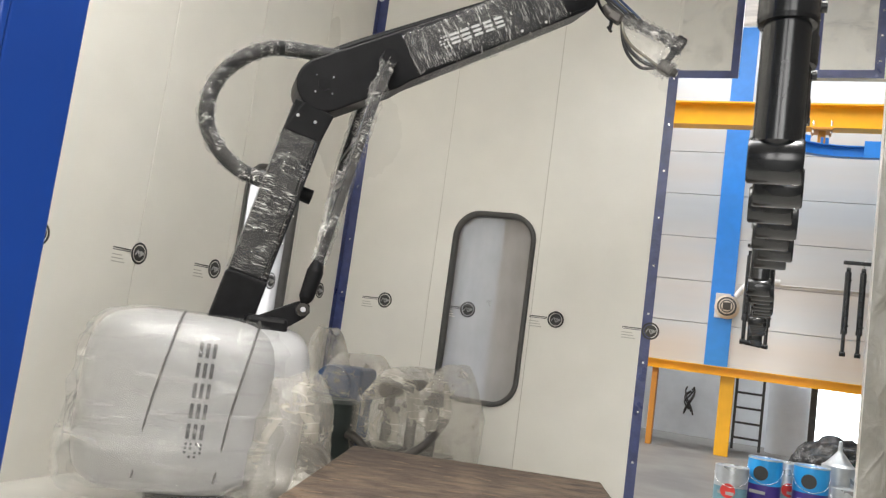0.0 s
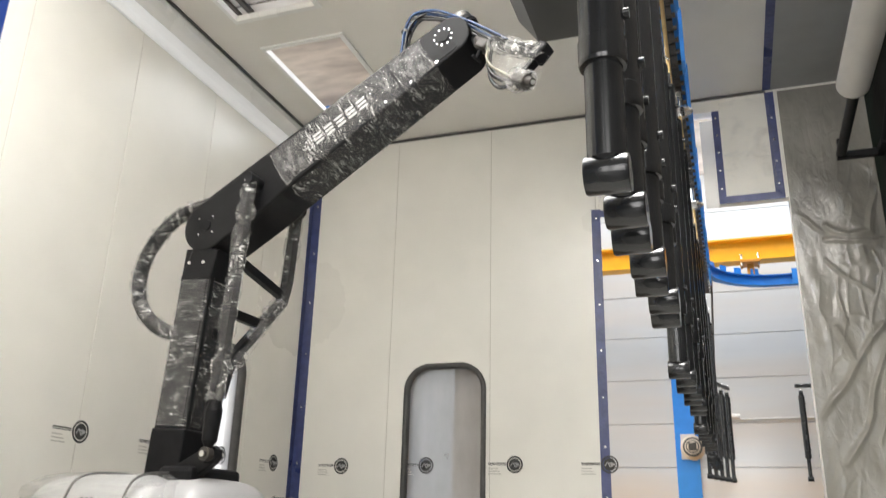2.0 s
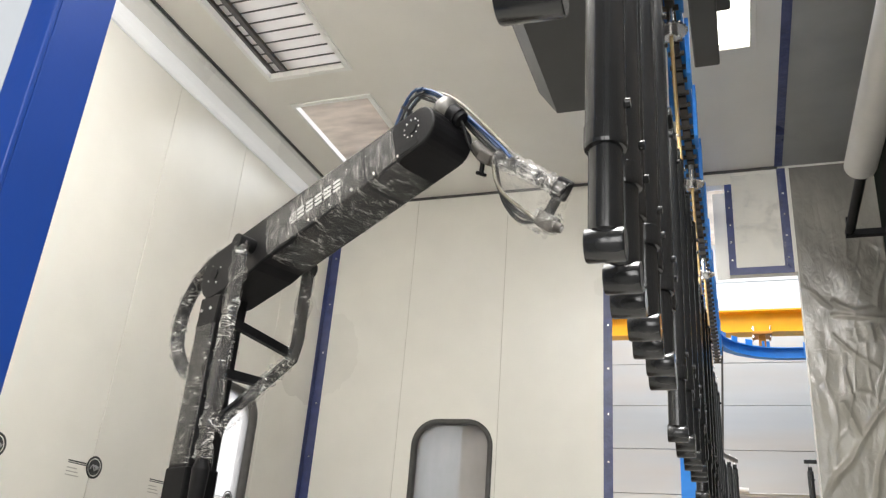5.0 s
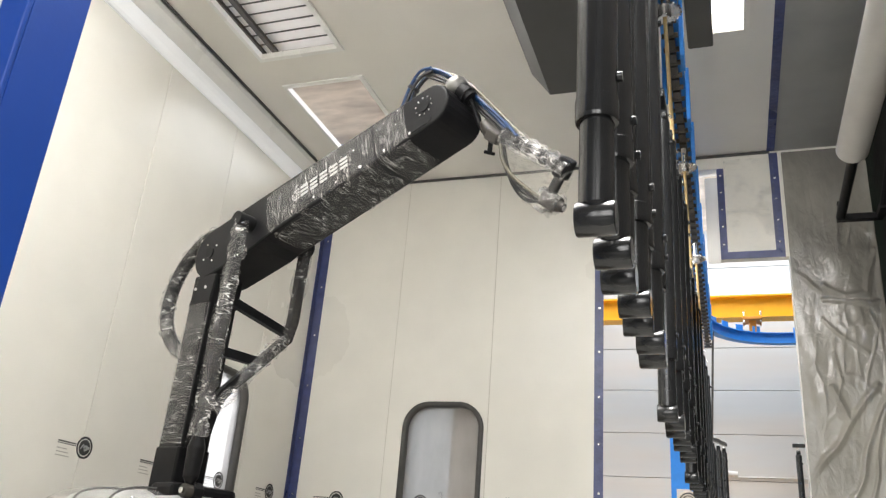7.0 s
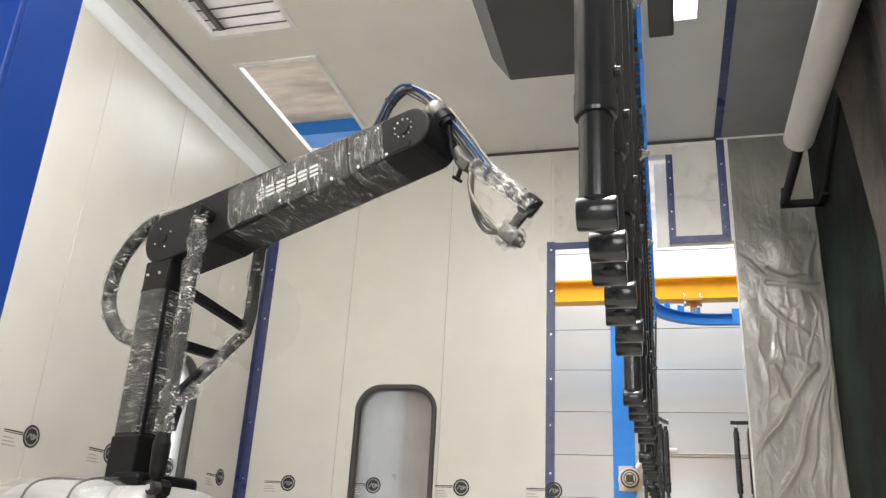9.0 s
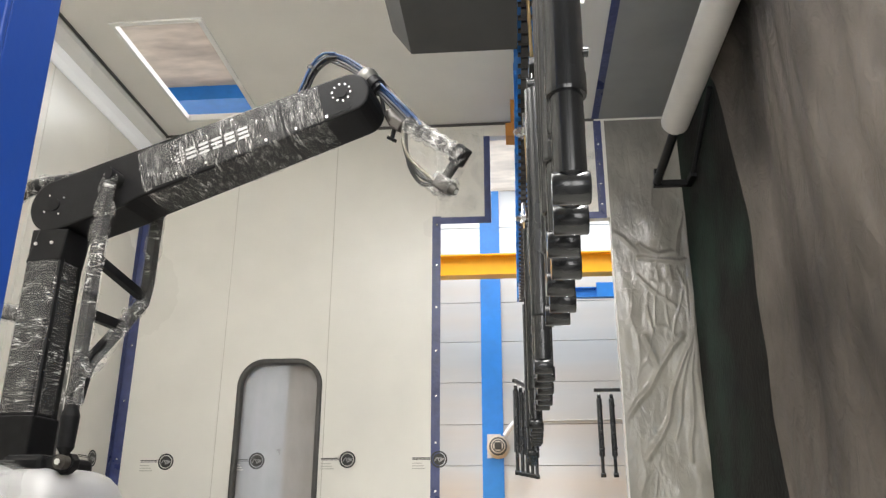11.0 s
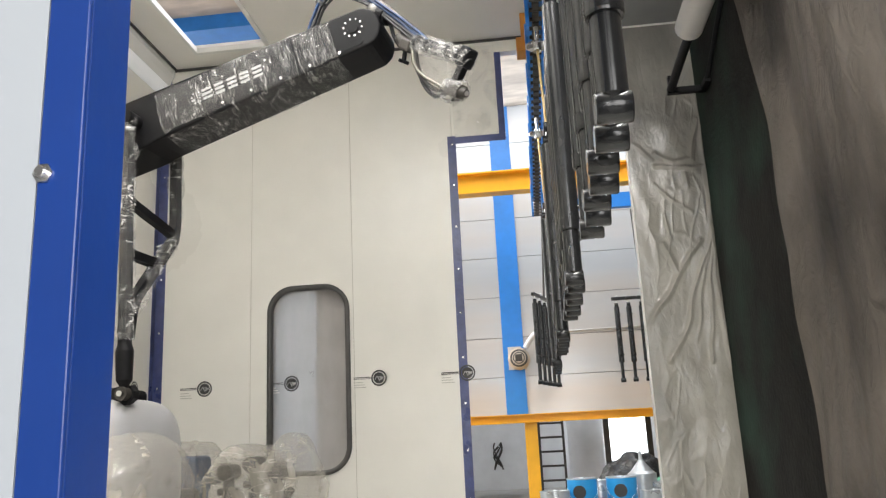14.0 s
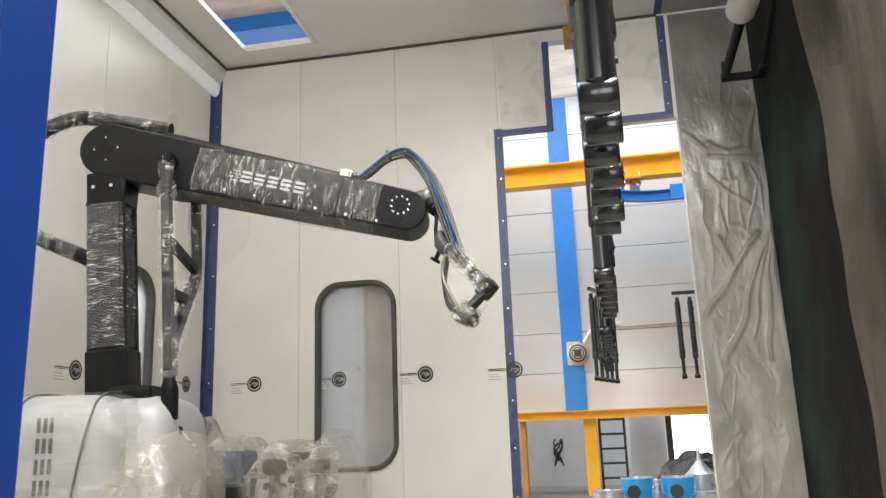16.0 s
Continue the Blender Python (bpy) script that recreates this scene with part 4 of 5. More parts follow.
# fan motor on the oven's blue stripe
fan = thing("fan_motor", "round cream fan motor with pale hose on the blue stripe", "fan motor")
bm = B()
lathe(bm, [(0.16, 0), (0.16, 0.05), (0.13, 0.07), (0.13, 0.12), (0.10, 0.14), (0.10, 0.18), (0.05, 0.19)], 28)
ob = part("housing", bm, FAN_CREAM, fan)
ob.matrix_basis = pose(-0.375, OY - 0.03, 1.80, 90, 0, 0)
ob = part("grille", bx(B(), -0.05, -0.05, 0.188, 0.05, 0.05, 0.194, 0.002), DARK_METAL, fan)
ob.matrix_basis = pose(-0.375, OY - 0.03, 1.80, 90, 0, 0)
for r in (0.075, 0.115):
    ob = part("groove", lathe(B(), [(r, 0.13), (r + 0.01, 0.13), (r + 0.01, 0.186 - (r - 0.075)), (r, 0.186 - (r - 0.075))], 28), RUBBER, fan)
    ob.matrix_basis = pose(-0.375, OY - 0.03, 1.80, 90, 0, 0)
part("base_plate", bx(B(), -0.53, OY - 0.045, 1.65, -0.34, OY - 0.031, 1.98, 0.003), HALL_PANEL, fan)
part("hose", tube(B(), curve_pts([(-0.28, OY - 0.1, 1.95), (-0.15, OY - 0.12, 2.12), (0.0, OY - 0.05, 2.2), (0.25, OY - 0.03, 2.2)], 6), 0.035, 10), ROOF_WHITE, fan)
part("conduit", cyl(B(), (0.2, OY - 0.02, 2.16), (3.0, OY - 0.02, 2.2), 0.012, 6), ALU, fan)


# paint cans on the hall floor
def paint_can(x, y, r, h, body, band, label, turn=0.0):
    t = thing("paint_can", label, "paint can", "paint cans on the floor", at=(x, y, HALL))
    bm = B()
    lathe(bm, [(r * 0.97, 0), (r, 0.006), (r, h * 0.5)], 28)
    part("body", bm, body, t)
    bm = B()
    lathe(bm, [(r * 0.999, h * 0.5), (r * 0.999, h - 0.012), (r * 0.96, h - 0.008)], 28)
    part("band", bm, band, t)
    bm = B()
    lathe(bm, [(r * 0.99, h - 0.014), (r * 1.015, h - 0.010), (r * 1.015, h), (r * 0.95, h), (r * 0.94, h - 0.012), (0.01, h - 0.012)], 28)
    part("rim", bm, CAN_TIN, t)
    bm = B()
    prism(bm, [(0.055 * math.cos(a), 0.055 * math.sin(a)) for a in (k * math.pi / 12 for k in range(24))], -0.004, 0.004)
    ob = part("badge", bm, PRINT if band is CAN_BLUE else RED, t)
    ob.matrix_basis = pose(r * math.sin(radians(turn)), -r * math.cos(radians(turn)), h * (0.72 if band is CAN_BLUE else 0.42), 0, 0, turn)
    bm = B()
    bx(bm, -0.05, -0.004, -0.012, 0.075, 0.003, 0.012)
    ob = part("print_bar", bm, LOGO_WHITE, t)
    ob.matrix_basis = pose(r * math.sin(radians(turn - 12)), -r * math.cos(radians(turn - 12)), h * 0.36, 0, 0, turn - 12)
    bm = tube(B(), curve_pts([(-r - 0.004, 0, h * 0.8), (-r * 0.8, -r * 0.7, h * 0.62), (0, -r - 0.012, h * 0.52), (r * 0.8, -r * 0.7, h * 0.62), (r + 0.004, 0, h * 0.8)], 5), 0.003, 5)
    part("handle", bm, STEEL, t)
    return t


paint_can(-0.075, 7.0, 0.125, 0.31, CAN_TEAL, CAN_TIN, "grey-teal paint can with red badge and tin rim", -8)
paint_can(0.165, 7.15, 0.128, 0.40, CAN_PURPLE, CAN_BLUE, "blue and purple paint can with white band", -14)
paint_can(0.50, 7.15, 0.130, 0.40, CAN_PURPLE, CAN_BLUE, "blue and purple paint can with white band", -10)
paint_can(0.74, 6.95, 0.115, 0.29, CAN_TEAL, CAN_TIN, "small grey-teal paint can with tin rim", 6)
paint_can(0.34, 7.55, 0.12, 0.36, CAN_TEAL, CAN_TIN, "grey-teal paint can with red badge and tin rim", 10)
paint_can(0.85, 7.5, 0.12, 0.33, CAN_TEAL, CAN_TIN, "grey-teal paint can with red badge and tin rim", 0)
bag = thing("rubbish_bag", "crumpled black bin bag behind the paint cans", "bin bag")
bm = B()
bmesh.ops.create_icosphere(bm, subdivisions=4, radius=1)
for v in bm.verts:
    c = v.co.copy()
    v.co = Vector((c.x * 0.34, c.y * 0.26, max(c.z, -0.6) * 0.30)) * (1 + 0.25 * noise.noise(c * 2.2) + 0.12 * ridge(*(c * 2.5)))
    v.co += Vector((0.78, 8.6, 0.25 + HALL))
for f in bm.faces:
    f.smooth = True
part("bag", bm, BAG_BLACK, bag)
funnel = thing("funnel", "grey plastic funnel standing upside down among the cans", "funnel")
part("cone", lathe(B(), [(0.13, 0.0), (0.13, 0.40), (0.10, 0.42), (0.018, 0.52), (0.014, 0.60)], 20, (0.72, 7.5, HALL)), CAN_TIN, funnel)
wrap = thing("green_wrap", "green plastic wrap heaped on the floor", "plastic wrap")
bm = B()
bmesh.ops.create_icosphere(bm, subdivisions=3, radius=1)
for v in bm.verts:
    c = v.co.copy()
    v.co = Vector((c.x * 0.2, c.y * 0.2, max(c.z, -0.5) * 0.26)) * (1 + 0.35 * noise.noise(c * 2.7)) + Vector((1.12, 8.2, 0.14 + HALL))
part("heap", bm, GREEN_CLOTH, wrap)

# ---------------------------------------------------------------- plinth and bagged pump station
plinth = thing("robot_plinth", "low platform topped with paint-stained brown board", "platform", at=(-1.38, 2.95, 0))
plinth.rotation_euler = (0, 0, radians(16.5))
part("board", bx(B(), -0.12, -1.1, 0.31, 1.02, 0.66, 0.35, 0.006), WOOD, plinth)
part("body", bx(B(), -0.10, -1.08, 0.0, 1.0, 0.64, 0.31, 0.006), DARK_METAL, plinth)
for k in range(26):
    x, y, a = random.uniform(-0.1, 0.98), random.uniform(-0.6, 0.62), random.gauss(0, 0.25)
    ob = part("paint_flake", bx(B(), -random.uniform(0.01, 0.06), -random.uniform(0.002, 0.008), 0.3495, random.uniform(0.01, 0.05), 0.004, 0.3515), PALE_WOOD, plinth)
    ob.matrix_basis = pose(x, y, 0, 0, 0, math.degrees(a))

pump = thing("pump_station", "bagged paint pump station with blue motor and dark fittings", "pump station")
bm = B()
bx(bm, -2.62, 4.72, 0.0, -2.30, 5.02, 0.42, 0.03)
cyl(bm, (-2.46, 4.70, 0.5), (-2.46, 5.05, 0.5), 0.13, 20)
bx(bm, -2.56, 4.74, 0.40, -2.28, 5.0, 0.63, 0.03)
part("motor", bm, MOTOR_BLUE, pump, "blue painted motor")
bm = B()
for x, z in ((-2.15, 0.52), (-1.98, 0.56), (-1.84, 0.50)):
    cyl(bm, (x, 4.95, 0.0), (x, 4.95, z), 0.035, 12)
    cyl(bm, (x, 4.86, z), (x, 5.04, z), 0.05, 14)
    cyl(bm, (x - 0.07, 4.95, z - 0.12), (x + 0.07, 4.95, z - 0.12), 0.022, 10)
bx(bm, -2.3, 4.85, 0.0, -1.72, 5.1, 0.16, 0.01)
part("fittings", bm, DARK_METAL, pump)
part("drum", lathe(B(), [(0.19, 0.0), (0.20, 0.01), (0.20, 0.42), (0.17, 0.44)], 24, (-2.42, 4.62, 0)), DRUM, pump, "dark green steel drum")
bm = B()
for k in range(4):
    tube(bm, curve_pts([(-2.66 + 0.07 * k, 4.34 - 0.03 * k, 0.03), (-2.45 + 0.06 * k, 4.22 + 0.02 * k, 0.10 + 0.03 * k), (-2.2 + 0.05 * k, 4.28, 0.04), (-2.0, 4.42 + 0.04 * k, 0.12), (-1.9 + 0.06 * k, 4.7, 0.20)], 6), 0.02, 8)
part("hose", bm, HOSE_BLACK, pump)
bm = tube(B(), curve_pts([(-2.35, 4.7, 0.1), (-2.2, 4.55, 0.25), (-1.95, 4.5, 0.14), (-1.75, 4.6, 0.25), (-1.7, 4.8, 0.4)], 6), 0.025, 10)
part("hose", bm, DARK_METAL, pump)


def drape(cx, cy, sx, sy, h, seed, lobes):
    """A bag hung over lumps: height follows the lobes, with creases."""
    bm = B()

    def fn(u, v):
        a = 2 * math.pi * u
        px, py = cx + sx * math.cos(a) * min(1, v * 1.6), cy + sy * math.sin(a) * min(1, v * 1.6)
        top = max(hh * math.exp(-((px - lx) / lw) ** 2) for lx, hh, lw in lobes)
        z = top * (1 - max(0, (v - 0.55) / 0.45) ** 1.3) + 0.02
        k = 0.016 * ridge(px * 3 + z * 1.0, py * 3, seed) ** 2 + 0.03 * noise.noise((px * 3, py * 3, z * 3 + seed))
        return (px + k * math.cos(a) * (1 if v > 0.3 else 0.2), py + k * math.sin(a) * (1 if v > 0.3 else 0.2), z + 0.012 * ridge(px * 4, py * 4, seed) ** 2 * (1 - v))
    sheet(bm, fn, 110, 60)
    return bm


part("bag", drape(-2.15, 4.93, 0.63, 0.34, 0.7, 3, ((-2.66, 0.84, 0.15), (-2.38, 0.70, 0.24), (-2.0, 0.66, 0.32), (-1.70, 0.72, 0.25))), BAG_FILM, pump, "cloudy creased plastic bag")

# ---------------------------------------------------------------- painting robot
SX, SY, SZ, L1, L2 = -1.963, 2.868, 0.909, 0.982, 1.309
robot = thing("painting_robot", "black six-axis painting robot wrapped in clear film", "robot")
part("base", lathe(B(), [(0.30, 0.0), (0.30, 0.06), (0.24, 0.08), (0.22, 0.40)], 28, (SX, SY, 0)), ROBOT, robot)


def superbox(bm, sx, sy, sz, p=5.0, sub=5):
    """A box with soft round edges, centred."""
    bmesh.ops.create_cube(bm, size=2)
    bmesh.ops.subdivide_edges(bm, edges=bm.edges[:], cuts=sub * 2, use_grid_fill=True)
    for v in bm.verts:
        n = (abs(v.co.x) ** p + abs(v.co.y) ** p + abs(v.co.z) ** p) ** (1 / p)
        v.co /= n
        v.co = Vector((v.co.x * sx, v.co.y * sy, v.co.z * sz))
    for f in bm.faces:
        f.smooth = True
    return bm


def print_blocks(parent, m, size, mat, name="print_mark"):
    """A plain row of blocks and dots in place of lettering; runs along x."""
    w = size
    shapes = []
    for k in range(4):
        for j in range(4):
            if (k + j) % 3 != 0 or k == 3:
                shapes.append((-1.15 * w + 0.17 * w * k, 0.2 * w * j, -1.05 * w + 0.17 * w * k, 0.2 * w * j + 0.09 * w))
    for k in range(5):
        x = -0.40 * w + 0.82 * w * k
        shapes += [(x, z * w, x + 0.60 * w, (z + 0.15) * w) for z in (0.02, 0.29, 0.56)]
    bm = B()
    for x0, z0, x1, z1 in shapes:
        bx(bm, x0, -0.0015, z0, x1, 0.001, z1)
    ob = part(name, bm, mat, parent)
    ob.matrix_basis = m
    return ob


# turning cover, in the turret's space (x ahead, y to its left, z up; origin at the shoulder)
turret = part("cover", superbox(B(), 0.355, 0.35, 0.335, 4.4), HOOD, robot, "white plastic cover under milky film")
turret.data.transform(Matrix.Translation((-0.165, 0, -0.385)))
for x0 in (-0.25, 0.03):
    part("cover_seam", tube(B(), curve_pts([(x0 - 0.03, -0.325, -0.64), (x0 - 0.01, -0.350, -0.40), (x0 + 0.03, -0.338, -0.16), (x0 + 0.05, -0.27, -0.062), (x0 + 0.06, 0.0, -0.046), (x0 + 0.05, 0.27, -0.062)], 6), 0.005, 6), RUBBER, turret)
print_blocks(turret, pose(-0.06, -0.3525, -0.45, 0, -90, 0), 0.088, LOGO_GREY)
front = part("front_cover", superbox(B(), 0.17, 0.28, 0.35, 4.0), HOOD, turret)
front.data.transform(Matrix.Translation((0.15, 0.02, -0.41)))
part("shoulder_block", bx(B(), 0.03, -0.15, -0.22, 0.20, 0.15, -0.02, 0.02), ROBOT_EDGE, turret)


def skin(sx, sy, sz, seed, sag, p=5.0):
    bm = B()
    superbox(bm, 1, 1, 1, p, 14)
    for v in bm.verts:
        c = v.co
        low = max(0.0, -c.z)
        k = 1.03 + 0.05 * ridge(c.x * 3 + c.z, c.y * 3, c.z * 2 + seed) ** 2 + 0.05 * noise.noise(c * 3) + sag * low * (0.6 + noise.noise(c * 4))
        v.co = Vector((c.x * sx * k, c.y * sy * k, c.z * sz * (1.02 + 0.02 * noise.noise(c * 5))))
    return bm


film = part("cover_film", skin(0.365, 0.36, 0.345, 4, 0.16), SKIN_FILM, turret, "milky creased plastic film")
film.location = (-0.16, 0, -0.395)
film = part("skirt_film", skin(0.19, 0.30, 0.31, 9, 0.45, 2.6), BAG_FILM, turret, "loose cloudy plastic film")
film.location = (0.24, -0.04, -0.50)

# lower arm: origin at the shoulder, z along it
lower = part("lower_arm", bx(B(), -0.088, -0.078, -0.12, 0.05, 0.062, L1 - 0.10, 0.008), ROBOT, robot)
bm = B()
bx(bm, 0.052, -0.074, -0.10, 0.072, -0.052, L1 - 0.13, 0.004)
bx(bm, 0.052, 0.036, -0.10, 0.072, 0.058, L1 - 0.13, 0.004)
bx(bm, 0.0505, -0.052, -0.09, 0.058, 0.036, L1 - 0.14)
part("front_channel", bm, ROBOT_EDGE, lower)
part("foot_sleeve", bx(B(), -0.094, -0.084, -0.10, 0.076, 0.068, 0.13, 0.008), ROBOT_EDGE, lower)
bm = B()
prism(bm, [(-0.092, L1 - 0.24), (0.07, L1 - 0.24), (0.085, L1 - 0.11), (-0.05, L1 - 0.09)], -0.081, 0.066, 0.008)
part("head_plate", bm, ROBOT, lower)
for x in (-0.055, 0.02):
    part("bolt", cyl(B(), (x, -0.086, L1 - 0.165), (x, -0.08, L1 - 0.165), 0.007, 8), STEEL, lower)
for z in (0.30, 0.42, 0.62):
    part("bolt", cyl(B(), (0.056, -0.063, z), (0.076, -0.063, z), 0.005, 8), STEEL, lower)


def crumple_tube(sx, sy, length, seed, n=40, m=48):
    """A film sleeve round a box section, along z."""
    bm = B()

    def fn(u, v):
        a = 2 * math.pi * u
        c, s = math.cos(a), math.sin(a)
        q = (abs(c) ** 6 + abs(s) ** 6) ** (-1 / 6)
        z = v * length
        k = 1.04 + 0.05 * ridge(c * 2 + z * 5, s * 2 - z * 3, seed) ** 2 + 0.03 * noise.noise((c * 3, s * 3, z * 12 + seed))
        return (sx * c * q * k, sy * s * q * k, z)
    return sheet(bm, fn, n, m)


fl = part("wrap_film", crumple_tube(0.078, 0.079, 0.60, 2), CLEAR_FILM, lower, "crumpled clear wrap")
fl.location = (-0.012, -0.008, 0.14)

# upper arm: origin at the elbow, x along it
bm = B()
out = [(0.115 * math.cos(a), 0.115 * math.sin(a)) for a in (math.pi / 2 + math.pi * k / 16 for k in range(17))]
out += [(0.30, -0.118), (0.36, -0.108), (L2, -0.085)]
out += [(L2 + 0.082 * math.cos(a), 0.0 + 0.085 * math.sin(a)) for a in (-math.pi / 2 + math.pi * k / 12 for k in range(1, 12))]
out += [(L2, 0.085), (0.36, 0.108)]
prism(bm, out, -0.083, 0.125, 0.008)
upper = part("upper_arm", bm, ROBOT, robot)
bm = B()
prism(bm, rounded(L2 - 0.09, -0.055, 0.17, 0.034, 0.016), -0.0852, -0.075)
part("wrist_recess", bm, ROBOT_EDGE, upper)
for sgn in (-1, 1):
    for cx, cz, r, n in ((L2 - 0.03, 0.012, 0.038, 10), (0.0, 0.0, 0.05, 4)):
        for k in range(n):
            a = 2 * math.pi * k / n + 0.3
            part("bolt", cyl(B(), (cx + r * math.cos(a), (-0.082 if sgn < 0 else 0.124), cz + r * math.sin(a)), (cx + r * math.cos(a), (-0.0865 if sgn < 0 else 0.1275), cz + r * math.sin(a)), 0.0034, 8), STEEL, upper)
    part("bearing_cap", tube(B(), [(L2 - 0.03, -0.078 if sgn < 0 else 0.12, 0.012), (L2 - 0.03, -0.088 if sgn < 0 else 0.129, 0.012)], 0.024, 20), ROBOT_EDGE, upper)
    part("bearing_cap", tube(B(), [(0.0, -0.078 if sgn < 0 else 0.12, 0.0), (0.0, -0.088 if sgn < 0 else 0.129, 0.0)], 0.026, 20), ROBOT_EDGE, upper)
for k in range(6):
    x = 0.55 + 0.13 * k
    part("bolt", cyl(B(), (x, -0.089, -0.072), (x, -0.082, -0.072), 0.006, 8), STEEL, upper)
print_blocks(upper, pose(0.63, -0.0835, -0.026), 0.070, LOGO_WHITE)
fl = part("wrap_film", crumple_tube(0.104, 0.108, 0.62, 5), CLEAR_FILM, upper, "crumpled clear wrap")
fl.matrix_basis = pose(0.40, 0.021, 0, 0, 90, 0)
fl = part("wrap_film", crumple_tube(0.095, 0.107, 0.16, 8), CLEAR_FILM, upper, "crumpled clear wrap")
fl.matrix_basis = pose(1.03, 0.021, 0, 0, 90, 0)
part("cable_tray", tube(B(), curve_pts([(0.02, 0.03, 0.125), (0.2, 0.03, 0.135), (0.45, 0.02, 0.125), (0.9, 0.0, 0.105), (1.08, 0.0, 0.10)], 6), 0.022, 8), ROBOT_EDGE, upper)
part("hose_clamp", bx(B(), 0.99, -0.03, 0.085, 1.03, 0.05, 0.13, 0.004), STEEL, upper)

# lever and ladder-shaped link of the parallelogram
LEV, PIVOT, LINK = 0.289, -0.129, 1.110
NEAR, FAR = -0.135, 0.224
lever = part("lever", prism(B(), [(-0.02, -0.06), (-0.02, 0.06), (LEV, 0.036), (LEV + 0.025, 0.025), (LEV + 0.036, 0.0), (LEV + 0.025, -0.025), (LEV, -0.036)], -0.125, -0.085, 0.004), ROBOT, robot)
part("pin", cyl(B(), (LEV, NEAR - 0.03, 0), (LEV, -0.08, 0), 0.013, 14), DARK_METAL, lever)
part("pin_head", cyl(B(), (LEV, NEAR - 0.034, 0), (LEV, NEAR - 0.03, 0), 0.011, 8), ALU, lever)


def bar(bm, pts, w, d):
    """A flat bar w wide in the y-z plane and d thick, along points (y, z)."""
    p = [Vector(q) for q in pts]
    rings = []
    for i, c in enumerate(p):
        t = (p[min(i + 1, len(p) - 1)] - p[max(i - 1, 0)]).normalized()
        n = Vector((-t.y, t.x)) * w / 2
        rings.append([bm.verts.new((sx * d / 2, c.x + sn * n.x, c.y + sn * n.y)) for sx, sn in ((-1, -1), (1, -1), (1, 1), (-1, 1))])
    for a, b in zip(rings, rings[1:]):
        for j in range(4):
            bm.faces.new((a[j], a[(j + 1) % 4], b[(j + 1) % 4], b[j]))
    bm.faces.new(rings[0][::-1])
    bm.faces.new(rings[-1])
    bmesh.ops.recalc_face_normals(bm, faces=bm.faces)
    return bm


link = part("link_frame", bar(B(), [(NEAR, 0.17), (NEAR, 0.40), (NEAR, LINK)], 0.042, 0.034), ROBOT_EDGE, robot)
bm = bar(B(), [(FAR, LINK), (FAR - 0.005, 0.76), (FAR - 0.02, 0.68), (0.06, 0.52), (-0.07, 0.38), (NEAR + 0.02, 0.29)], 0.042, 0.034)
part("far_rod", bm, ROBOT_EDGE, link)
part("cross_bar", bar(B(), [(NEAR + 0.02, 0.76), (FAR - 0.03, 0.70)], 0.036, 0.030), ROBOT_EDGE, link)
part("cross_bar", bar(B(), [(NEAR + 0.02, 0.545), (0.085, 0.545)], 0.038, 0.030), ROBOT_EDGE, link)
part("web_plate", bar(B(), [(NEAR + 0.005, 0.22), (NEAR + 0.02, 0.30), (NEAR + 0.04, 0.37)], 0.075, 0.028), ROBOT_EDGE, link)
part("rod_end", lathe(B(), [(0.012, 0.02), (0.030, 0.05), (0.034, 0.16), (0.020, 0.21)], 14, (0, NEAR, 0)), ROBOT_EDGE, link)
part("eye", tube(B(), [(0, NEAR - 0.022, 0), (0, NEAR + 0.022, 0)], 0.026, 14), DARK_METAL, link)
for y0, y1 in ((NEAR - 0.03, -0.08), (0.12, FAR + 0.025)):
    part("top_joint", tube(B(), [(0, y0, LINK), (0, y1, LINK)], 0.034, 16), ROBOT_EDGE, link)


def rod_wrap(pts, r, seed):
    bm = B()
    pts = curve_pts(pts, 10)
    tube(bm, pts, [r * (1 + 0.45 * noise.noise((i * 0.9, seed, 1))) for i in range(len(pts))], 10, False)
    for v in bm.verts:
        v.co += Vector((noise.noise(v.co * 30), noise.noise(v.co * 28 + Vector((9, 0, 0))), 0)) * 0.013
    for f in bm.faces:
        f.smooth = False
    return bm


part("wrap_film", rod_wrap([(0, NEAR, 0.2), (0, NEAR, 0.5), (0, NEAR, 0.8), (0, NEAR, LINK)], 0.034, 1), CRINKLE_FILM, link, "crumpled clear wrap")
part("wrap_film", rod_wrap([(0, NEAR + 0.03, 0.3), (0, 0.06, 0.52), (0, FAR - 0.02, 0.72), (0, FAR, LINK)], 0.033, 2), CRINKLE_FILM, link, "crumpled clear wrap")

# cable loop behind the elbow: origin at the elbow
loop = part("cable_loop", tube(B(), curve_pts([(0.22, 0.03, 0.135), (0.02, 0.03, 0.16), (-0.23, 0.03, 0.17), (-0.42, 0.03, 0.04), (-0.47, 0.03, -0.16), (-0.35, 0.03, -0.34), (-0.10, 0.03, -0.44), (-0.05, 0.03, -0.46)], 8), 0.032, 12), ROBOT_EDGE, robot, "thick black cable loop in film")
bm = rod_wrap([(0.22, 0.03, 0.135), (0.02, 0.03, 0.16), (-0.23, 0.03, 0.17), (-0.42, 0.03, 0.04), (-0.47, 0.03, -0.16), (-0.35, 0.03, -0.34), (-0.10, 0.03, -0.44)], 0.037, 6)
part("wrap_film", bm, CRINKLE_FILM, loop, "crumpled clear wrap")

